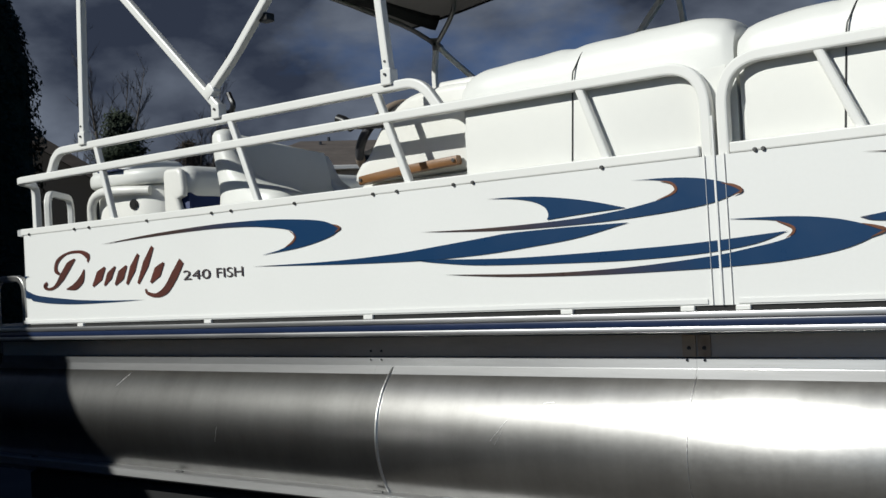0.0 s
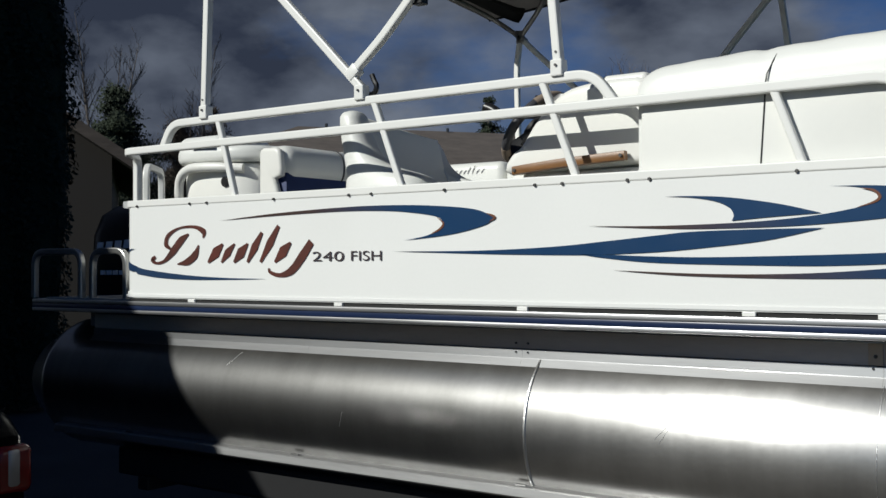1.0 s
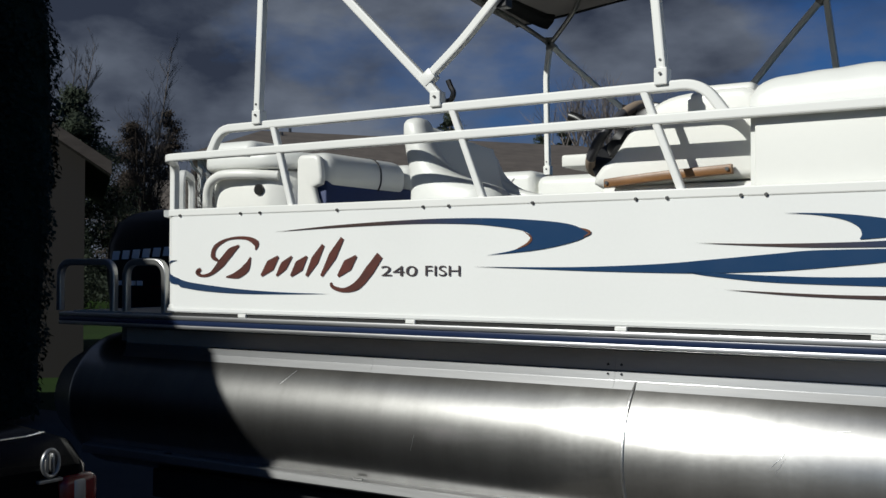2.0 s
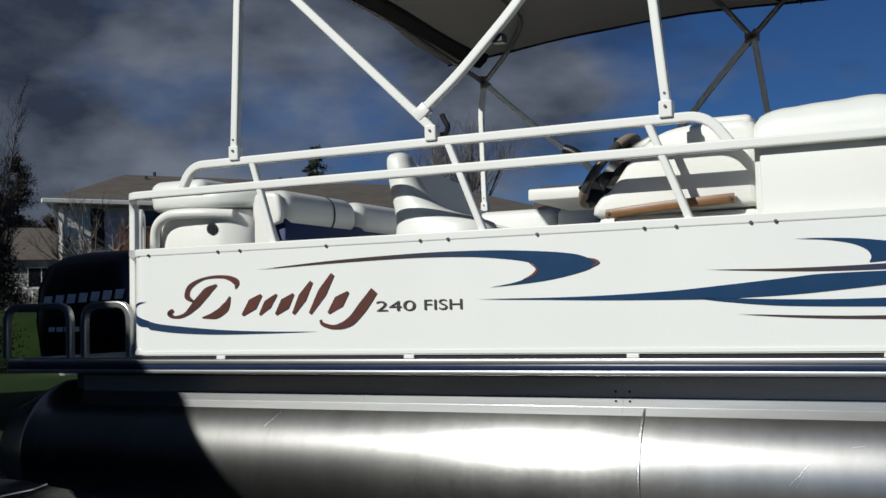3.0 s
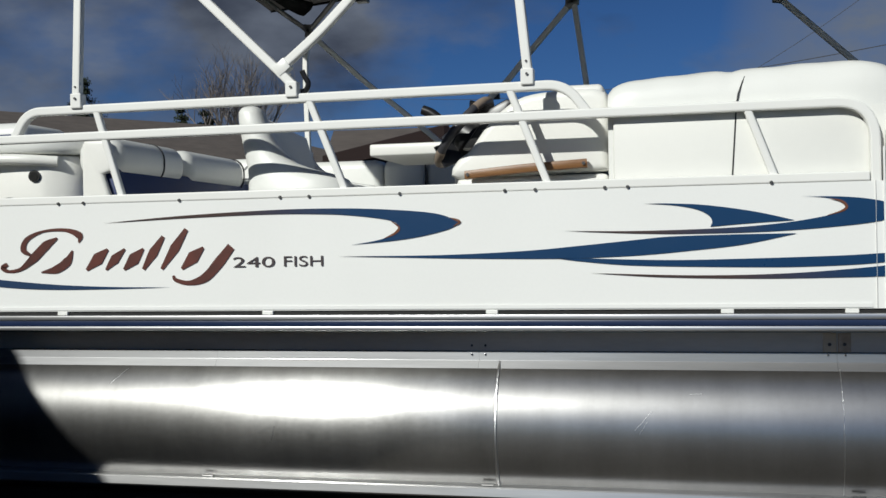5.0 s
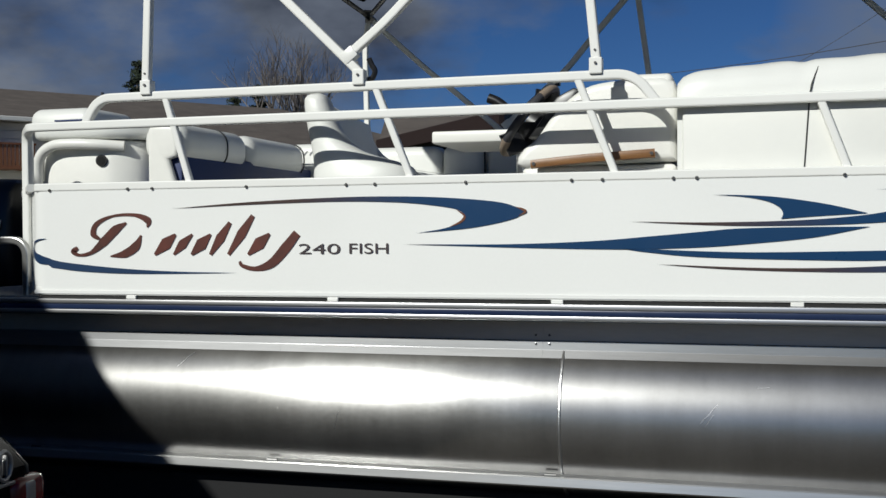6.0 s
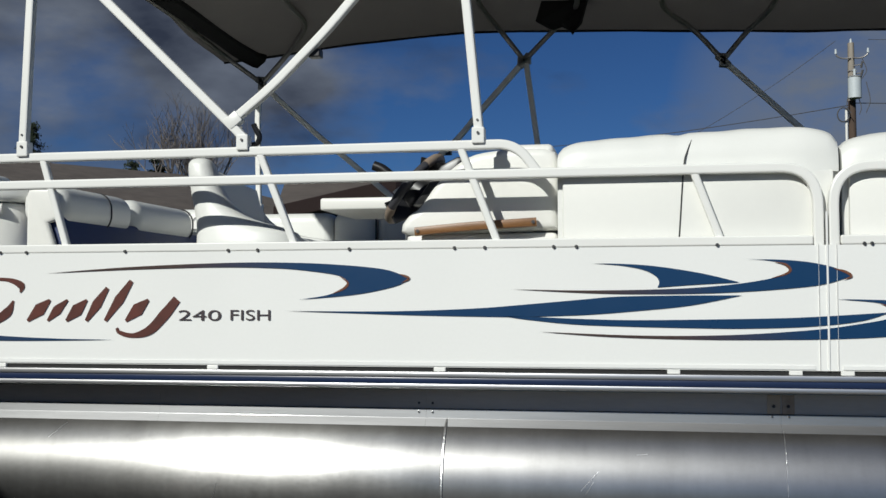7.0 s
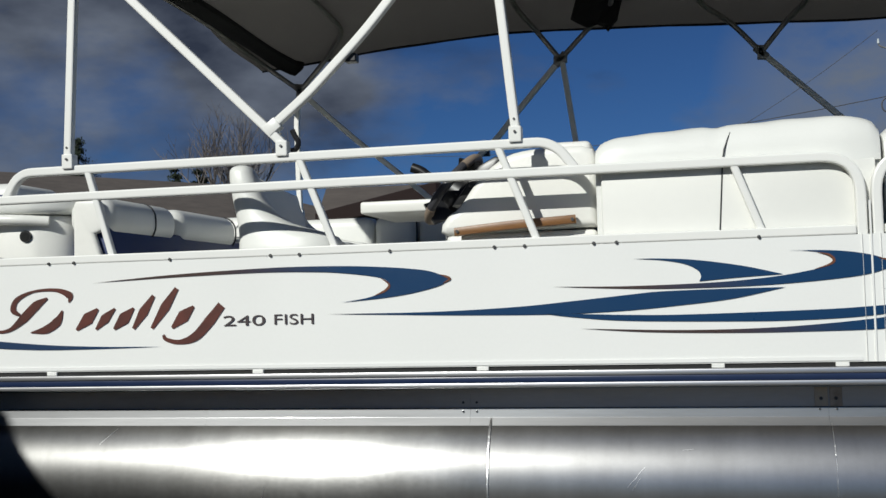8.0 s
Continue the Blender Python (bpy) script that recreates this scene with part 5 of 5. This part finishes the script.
def leader_tree(at, height, seed, stems=1, mat=None, stout=1.0, label="tall leafless tree with upswept branches"):
    """One or more tall stems that run to the top, with thin upswept side branches."""
    rng = random.Random(seed)
    t = thing("bare_tree", label, "tree", at=at)
    trunk, twigs = [], []

    def shoot(p, d, length, r, level):
        q = p
        for k in range(3):
            d = (d + Vector((rng.uniform(-0.16, 0.16), rng.uniform(-0.16, 0.16), 0.10))).normalized()
            n = q + d * length / 3
            twigs.append((q, n, r * (1 - 0.28 * k), r * (0.72 - 0.28 * k)))
            if level < 2:
                for _ in range(3 if level == 0 else 2):
                    a = rng.uniform(0, 6.28)
                    nd = (d * 0.9 + Vector((math.cos(a), math.sin(a), 0.15)) * 0.6).normalized()
                    shoot(q.lerp(n, rng.random()), nd, length * rng.uniform(0.28, 0.5), r * 0.5, level + 1)
            q = n

    for m in range(stems):
        lean = Vector((rng.uniform(-0.10, 0.10), rng.uniform(-0.10, 0.10), 1)).normalized()
        top, p, d, steps = height * (1.0 - 0.12 * m), Vector((0, 0, 0)), lean, 12
        for k in range(steps):
            d = (d + Vector((rng.uniform(-0.05, 0.05), rng.uniform(-0.05, 0.05), 0.05))).normalized()
            n = p + d * top / steps
            r0, r1 = [height * 0.0095 * stout * (1 - 0.93 * (k + e) / steps) for e in (0, 1)]
            trunk.append((p, n, r0, r1))
            if k >= 3:
                for _ in range(4):
                    a = rng.uniform(0, 6.28)
                    nd = Vector((math.cos(a) * 0.55, math.sin(a) * 0.55, rng.uniform(0.6, 1.1))).normalized()
                    shoot(p.lerp(n, rng.random()), nd, top * 0.26 * (1.15 - k / steps) * rng.uniform(0.6, 1.2), r1 * 0.42 + height * 0.0006, 0)
            p = n
    twig_mesh("trunk", trunk, 6, mat or M_BARK, t)
    twig_mesh("crown", twigs, 3, mat or M_BARK, t)
    return t


def conifer(at, height, radius, seed, mat, label, base=0.15, ragged=0.3, count=16000, size=None):
    """Drooping limbs in loose whorls, each hung with small sprays."""
    rng = random.Random(seed)
    t = thing("conifer", label, "tree", at=at)
    part("trunk", cyl((0, 0, 0), (0, 0, height * 0.97), height * 0.016, 0.02, 8), M_BARK, t)
    limbs, wood = [], []
    z = base * height
    while z < height * 0.985:
        k = 1 - (z - base * height) / (height * (1 - base))
        for _ in range(4):
            a, w = rng.uniform(0, 6.28), radius * (k ** 0.75) * rng.uniform(1 - ragged, 1 + 0.6 * ragged) + 0.05 * radius
            root, tip = Vector((0, 0, z)), Vector((w * math.cos(a), w * math.sin(a), z - rng.uniform(-0.10, 0.35) * w))
            limbs.append((root, tip, w))
            wood.append((root, tip, 0.004 * height * k + 0.008, 0.006))
        z += height * rng.uniform(0.025, 0.045)
    twig_mesh("limbs", wood, 4, M_BARK, t)
    weights = [float(k) for k in np.cumsum([w + 0.15 * radius for _, _, w in limbs])]

    def place(r):
        root, tip, w = r.choices(limbs, cum_weights=weights)[0]
        q = root.lerp(tip, r.random() ** 0.65)
        g = 0.055 * radius + 0.05 * w
        return q + Vector((r.gauss(0, g), r.gauss(0, g), r.gauss(0, g * 0.7))), (tip - root).normalized() + Vector((0, 0, 0.4))

    foliage_part("crown", rng, count, size or radius * 0.055, place, mat, t)
    return t


def on_ground(az, dist):
    p = far_point(az, 0, dist)
    return (p.x, p.y, -0.03)


LEFT = (3.35, -3.05, 1.43)


def left_ground(az, dist):
    p = far_point(az, 0, dist, LEFT)
    return (p.x, p.y, -0.03)


leader_tree(left_ground(-52.9, 52), 13.6, 3, 2)
leader_tree(left_ground(-51.9, 53), 11.9, 4, 1)
leader_tree(left_ground(-49.3, 62), 14.3, 5, 1, stout=0.8)
conifer(left_ground(-52.1, 36), 7.5, 2.2, 2, M_NEEDLE, "dark green conifer behind the roofs", 0.12, 0.45, 50000, 0.10)
conifer(left_ground(-47.5, 72), 12.0, 2.8, 6, M_RUSSET, "russet brown winter conifer", 0.05, 0.45, 34000, 0.13)
conifer(left_ground(-46.0, 76), 8.8, 2.4, 8, M_RUSSET, "low russet brown winter conifer", 0.05, 0.45, 30000, 0.13)
leader_tree(left_ground(-48.7, 58), 10.4, 21, 3, M_RUSSET, 1.3, label="twiggy russet brown winter tree")
conifer(left_ground(-49.3, 60), 9.6, 3.1, 12, M_RUSSET, "broad russet brown winter conifer", 0.10, 0.5, 42000, 0.11)
conifer(on_ground(-31.8, 48), 9.15, 1.45, 14, M_NEEDLE, "ragged dark pine behind the long roof", 0.50, 0.7, 15000, 0.10)
conifer(on_ground(-26.9, 47), 7.9, 1.3, 15, M_NEEDLE, "dark conifer top behind the long roof", 0.3, 0.5, 15000, 0.10)
conifer(on_ground(-25.7, 47), 8.0, 1.3, 16, M_NEEDLE, "dark conifer top behind the long roof", 0.3, 0.5, 15000, 0.10)
bare_tree(left_ground(-43.9, 28), 5.2, 31, 0.55, label="bare spreading shrub before the white wall", stout=1.5)
bare_tree(on_ground(-24.3, 46), 11.3, 17, 0.42, M_PALEBARK, stout=1.15)
bare_tree(on_ground(-23.1, 47), 10.7, 18, 0.42, M_PALEBARK, stout=1.15)

# ---- houses ----
def oriented(origin, along):
    d = Vector((along[0], along[1], 0)).normalized()
    m = Matrix(((d.x, -d.y, 0, origin[0]), (d.y, d.x, 0, origin[1]), (0, 0, 1, 0), (0, 0, 0, 1)))
    return m


def hip_roof(length, depth, eave, ridge, over=0.5, rise_in=2.4, skew=0.0):
    a, b, c, d = -over, length + over, -over, depth + over
    m = depth / 2
    bm = bmesh.new()
    v = [bm.verts.new(p) for p in ((a, c, eave), (b, c, eave), (b, d, eave), (a + skew, d, eave), (rise_in, m, ridge), (length - rise_in, m, ridge))]
    for f in ((0, 1, 5, 4), (1, 2, 5), (2, 3, 4, 5), (3, 0, 4)):
        bm.faces.new([v[i] for i in f])
    bm.faces.new([v[i] for i in (3, 2, 1, 0)])
    return bm


def house_window(x, z, w, h, parent, y=0.0, frame_mat=None):
    win = part("window", box((x, y - 0.05, z), (x + w, y - 0.01, z + h)), frame_mat or M_SIDING, parent, "white framed window")
    half = (w - 0.18) / 2
    for k in range(2):
        part("pane", box((x + 0.06 + k * (half + 0.06), y - 0.06, z + 0.06), (x + 0.06 + half + k * (half + 0.06), y - 0.051, z + h - 0.06)), M_GLASS, win, "dark glass pane")
    return win


apartment = thing("apartment_building", "two-storey white-sided building with a long brown hip roof", "house")
apartment.matrix_basis = oriented((-19.53, 18.93), (0.6, 0.8))
L, D = 16.6, 7.0
part("wall", extrude_xy([(0, 0), (L, 0), (L, D), (1.6, D)], -0.05, 4.74), M_SIDING, apartment, "white siding wall")
for k in range(20):
    part("siding_board", box((-0.02, -0.035, 0.1 + k * 0.23), (L + 0.02, -0.004, 0.1 + k * 0.23 + 0.195)), M_SIDING, apartment)
part("roof", hip_roof(L, D, 4.74, 6.06, 0.5, 2.45, 1.7), M_ROOF, apartment, "brown shingled hip roof")
bm = bmesh.new()
v = [bm.verts.new(p) for p in ((4.6, -0.45, 4.76), (L + 0.6, -0.45, 4.76), (L + 0.6, -4.0, 3.3), (4.6, -4.0, 3.3), (4.6, -0.45, 4.60), (L + 0.6, -0.45, 4.60), (L + 0.6, -4.0, 3.14), (4.6, -4.0, 3.14))]
for f in ((0, 1, 2, 3), (7, 6, 5, 4), (0, 4, 5, 1), (1, 5, 6, 2), (2, 6, 7, 3), (3, 7, 4, 0)):
    bm.faces.new([v[i] for i in f])
part("porch_roof", bm, M_ROOF, apartment, "lower brown porch roof")
part("porch_wall", box((4.8, -3.8, -0.05), (L + 0.4, -0.04, 3.2)), M_SIDING, apartment, "white siding wall")
part("gutter", box((-0.55, -0.60, 4.67), (4.58, -0.48, 4.80), 0.02), M_SIDING, apartment, "white gutter")
part("corner_board", box((-0.03, -0.06, 0), (0.10, -0.036, 4.66)), M_SIDING, apartment, "white corner board")
part("downpipe", sweep(rounded([(-0.30, -0.54, 4.66), (-0.26, -0.50, 4.50), (0.05, -0.10, 4.22), (0.05, -0.10, 0.05)], 0.10, 4), 0.035, True, n=8), M_SIDING, apartment, "white downpipe with an offset bend", True)
part("door_panel", box((0.82, -0.06, 3.46), (1.20, -0.036, 4.60)), M_TAUPE, apartment, "dark grey shutter panel")
win = part("window", box((1.26, -0.07, 3.98), (1.78, -0.036, 4.62)), M_SIDING, apartment, "white framed window with drawn blinds")
for z0, z1 in ((4.02, 4.28), (4.32, 4.58)):
    part("pane", box((1.31, -0.08, z0), (1.73, -0.071, z1)), M_BLIND, win, "pale blind behind glass")
part("door_panel", box((1.86, -0.06, 3.46), (2.12, -0.036, 4.56)), M_GLASS, apartment, "dark glazed balcony door")
part("door_frame", box((2.13, -0.07, 3.46), (2.30, -0.036, 4.58)), M_SIDING, apartment, "white door frame")
part("door_panel", box((2.31, -0.06, 3.46), (2.75, -0.036, 4.56)), M_GLASS, apartment, "dark glazed balcony door")
for x, z in ((1.3, 0.9), (3.2, 0.9)):
    house_window(x, z, 1.3, 1.2, apartment, -0.03)
balc = part("balcony", box((1.42, -0.9, 3.34), (4.2, -0.04, 3.44)), M_BALCONY, apartment, "stained cedar balcony")
for k in range(26):
    part("baluster", box((1.44 + k * 0.106, -0.90, 3.44), (1.52 + k * 0.106, -0.87, 4.0)), M_BALCONY, balc)
part("balcony_rail", box((1.42, -0.93, 4.0), (4.2, -0.84, 4.05)), M_BALCONY, balc)
for x, y, z in ((3.4, 3.5, 6.02), (3.0, 2.9, 5.80), (7.6, 3.4, 6.0)):
    part("roof_vent", cyl((x, y, z - 0.3), (x, y, z + 0.16), 0.05, n=8), M_SCREW, apartment)

side_house = thing("side_house", "low house with a brown roof and maroon fascia", "house")
eave_a, eave_b = Vector((-2.27, 9.96, 2.73)), Vector((0.05, 7.1, 2.73))
ridge_a, ridge_b = Vector((-3.04, 12.57, 3.40)), Vector((-0.93, 12.75, 3.40))
bm = bmesh.new()
low = Vector((0, 0, -0.14))
v = [bm.verts.new(p) for p in (eave_a, eave_b, ridge_b, ridge_a, eave_a + low, eave_b + low, ridge_b + low * 5, ridge_a + low * 5)]
for f in ((0, 1, 2, 3), (7, 6, 5, 4), (0, 4, 5, 1), (1, 5, 6, 2), (2, 6, 7, 3), (3, 7, 4, 0)):
    bm.faces.new([v[i] for i in f])
part("roof", bm, M_ROOF, side_house, "brown shingled roof")
d = (eave_b - eave_a).normalized()
back_way = Vector((-d.y, d.x, 0))
bm = bmesh.new()
foot = [eave_a + back_way * 0.5 + d * 0.5, eave_b + back_way * 0.5 - d * 0.2, ridge_b, ridge_a]
lo_ring = [bm.verts.new((p.x, p.y, -0.05)) for p in foot]
hi_ring = [bm.verts.new((p.x, p.y, 2.60)) for p in foot]
for i in range(4):
    bm.faces.new((lo_ring[i], lo_ring[(i + 1) % 4], hi_ring[(i + 1) % 4], hi_ring[i]))
bm.faces.new(hi_ring)
part("wall", bm, M_FASCIA, side_house, "dark maroon wall")
part("fascia", sweep([eave_a + Vector((0, 0, -0.05)), eave_b + Vector((0, 0, -0.05))], 0.09, corner=0.01, side=(0, 0, 1), flat=0.03), M_FASCIA, side_house, "maroon fascia board")

gable_house = thing("gable_house", "taupe gabled house in the shade", "house")
gable_house.matrix_basis = oriented((-12.62, 2.84), (0.62, 0.785))
W = 5.2
part("wall", box((0, 0, -0.05), (W, 7.0, 3.05)), M_TAUPE, gable_house, "taupe siding wall")
part("gable", extrude_xz([(0, 3.05), (W, 3.05), (W / 2, 4.75)], 0.0, 7.0), M_TAUPE, gable_house)
part("roof", extrude_xz([(-0.35, 2.82), (W / 2, 4.76), (W + 0.35, 2.82), (W + 0.35, 3.0), (W / 2, 4.96), (-0.35, 3.0)], -0.4, 7.4), M_ROOF, gable_house, "brown shingled roof")

far_house = thing("far_house", "distant pale house with a brown roof and white railing", "house")
fp = far_point(-49.3, 0, 66)
far_house.matrix_basis = oriented((fp.x, fp.y), (0.75, 0.66))
part("wall", box((0, 0, -0.05), (6.5, 6, 5.0)), material("weathered_pale_siding", (0.30, 0.29, 0.27), 0.8, spread=0.2, scale=1), far_house, "pale siding wall")
part("roof", hip_roof(6.5, 6, 5.0, 7.1, 0.5, 2.2), M_ROOF, far_house, "brown hip roof")
for x in (0.8, 3.4):
    house_window(x, 3.4, 1.5, 1.2, far_house, 0.0)
for k in range(14):
    part("railing_slat", box((0.1 + k * 0.45, -1.2, 2.3), (0.22 + k * 0.45, -1.1, 3.3)), M_SIDING, far_house)
part("railing_top", box((0, -1.24, 3.3), (6.2, -1.06, 3.42)), M_SIDING, far_house)
part("balcony_floor", box((0, -1.26, 2.15), (6.2, -0.01, 2.3)), M_SIDING, far_house)

bm = bmesh.new()
bmesh.ops.create_uvsphere(bm, u_segments=40, v_segments=16, radius=1.0, matrix=Matrix.Translation(left_ground(-48.5, 48)) @ Matrix.Rotation(radians(42), 4, "Z") @ Matrix.Diagonal((22, 7, 1.9, 1)))
tagged(link("lawn_bank", bm, M_GRASS, None, True), "low grassy rise before the distant house", "lawn", kind="structure")

# ---- utility pole ----
base = Vector(on_ground(10.35, 32)) - Vector((0, 0, 0.22))
pole = thing("utility_pole", "weathered wooden utility pole with a grey transformer", "utility pole", at=base)
mast = part("mast", cyl((0, 0, 0), (0, 0, 7.36), 0.125, 0.105, 14), M_POLE_DARK, pole, "dark creosoted lower mast", True)
part("mast_top", cyl((0, 0, 7.36), (0, 0, 9.0), 0.105, 0.085, 14), M_POLE, mast, "pale weathered mast top", True)
for k in (-1, 1):
    part("insulator_arm", sweep(spline([Vector((k * q, -0.12, z)) for q, z in ((0.03, 8.56), (0.18, 8.54), (0.34, 8.58), (0.43, 8.66))], 4), 0.022, True, n=8), M_DULL, pole, "curved grey bracket arm", True)
for x in (-0.43, 0.0, 0.43):
    part("insulator", cyl((x, -0.14 if x else 0, 8.68 if x else 9.0), (x, -0.14 if x else 0, 8.81 if x else 9.12), 0.035, 0.025, 8), M_TRANSFORMER, pole)
can = part("transformer", cyl((0.03, -0.30, 7.38), (0.03, -0.30, 7.98), 0.18, n=20), M_TRANSFORMER, pole, "grey transformer can", True)
part("bushing", cyl((0.03, -0.30, 7.98), (0.03, -0.30, 8.2), 0.035, n=8), M_TRANSFORMER, can)
part("transformer_lid", cyl((0.03, -0.30, 7.96), (0.03, -0.30, 8.0), 0.195, 0.15, 20), M_DULL, can, "", True)
for x, z0, z1, bend in ((0.20, 7.90, 8.50, 0.14), (0.30, 6.95, 7.85, 0.12), (-0.10, 6.95, 7.45, -0.10), (0.12, 6.90, 7.40, 0.06)):
    part("drop_lead", sweep(spline([Vector((x, -0.40, z0)), Vector((x + bend, -0.36, z0 * 0.6 + z1 * 0.4)), Vector((x + bend * 0.4, -0.22, z1))], 6), 0.012, True, n=6), M_WIRE, can, "thin black lead", True)
for z in (8.12, 8.36):
    cutout = part("fuse_cutout", cyl((0.22, -0.20, z - 0.12), (0.26, -0.24, z + 0.06), 0.03, n=8), M_WIRE, pole, "dark fuse cutout", True)
    part("cutout_arm", cyl((0.05, -0.08, z - 0.02), (0.24, -0.22, z - 0.02), 0.016, n=6), M_DULL, cutout)
part("mast_bolt", cyl((-0.12, -0.10, 8.2), (0.12, -0.10, 8.2), 0.02, n=6), M_DULL, mast)
part("conduit", cyl((-0.17, -0.10, 0.1), (-0.17, -0.10, 7.1), 0.035, n=8), M_SIDING, pole)
part("cable_coil", sweep([(-0.26 + 0.16 * math.cos(a), -0.16, 6.95 + 0.20 * math.sin(a)) for a in np.linspace(0, 6.2, 20)], 0.02, True, n=6), M_WIRE, pole)
bx, by = base[0], base[1]


def wire(a, b, sag, r=0.014):
    a, b = Vector(a), Vector(b)
    pts = [a.lerp(b, k / 14) - Vector((0, 0, 4 * sag * (k / 14) * (1 - k / 14))) for k in range(15)]
    tagged(link("overhead_wire", sweep(pts, r, True, n=5, side=(0, 0, 1)), M_WIRE), "thin black overhead wire from the pole", "wire", "overhead wires")


wire((bx, by, 7.0), far_point(-14.0, 8.0, 60), 0.5, 0.013)
wire((bx, by, 7.05), far_point(35.0, 9.0, 45), 0.4, 0.013)
wire((bx - 0.43, by - 0.14, 8.80), far_point(1.0, 7.9, 34), 0.15, 0.008)
wire((bx + 0.43, by - 0.14, 8.80), far_point(40.0, 11.0, 50), 0.6, 0.008)
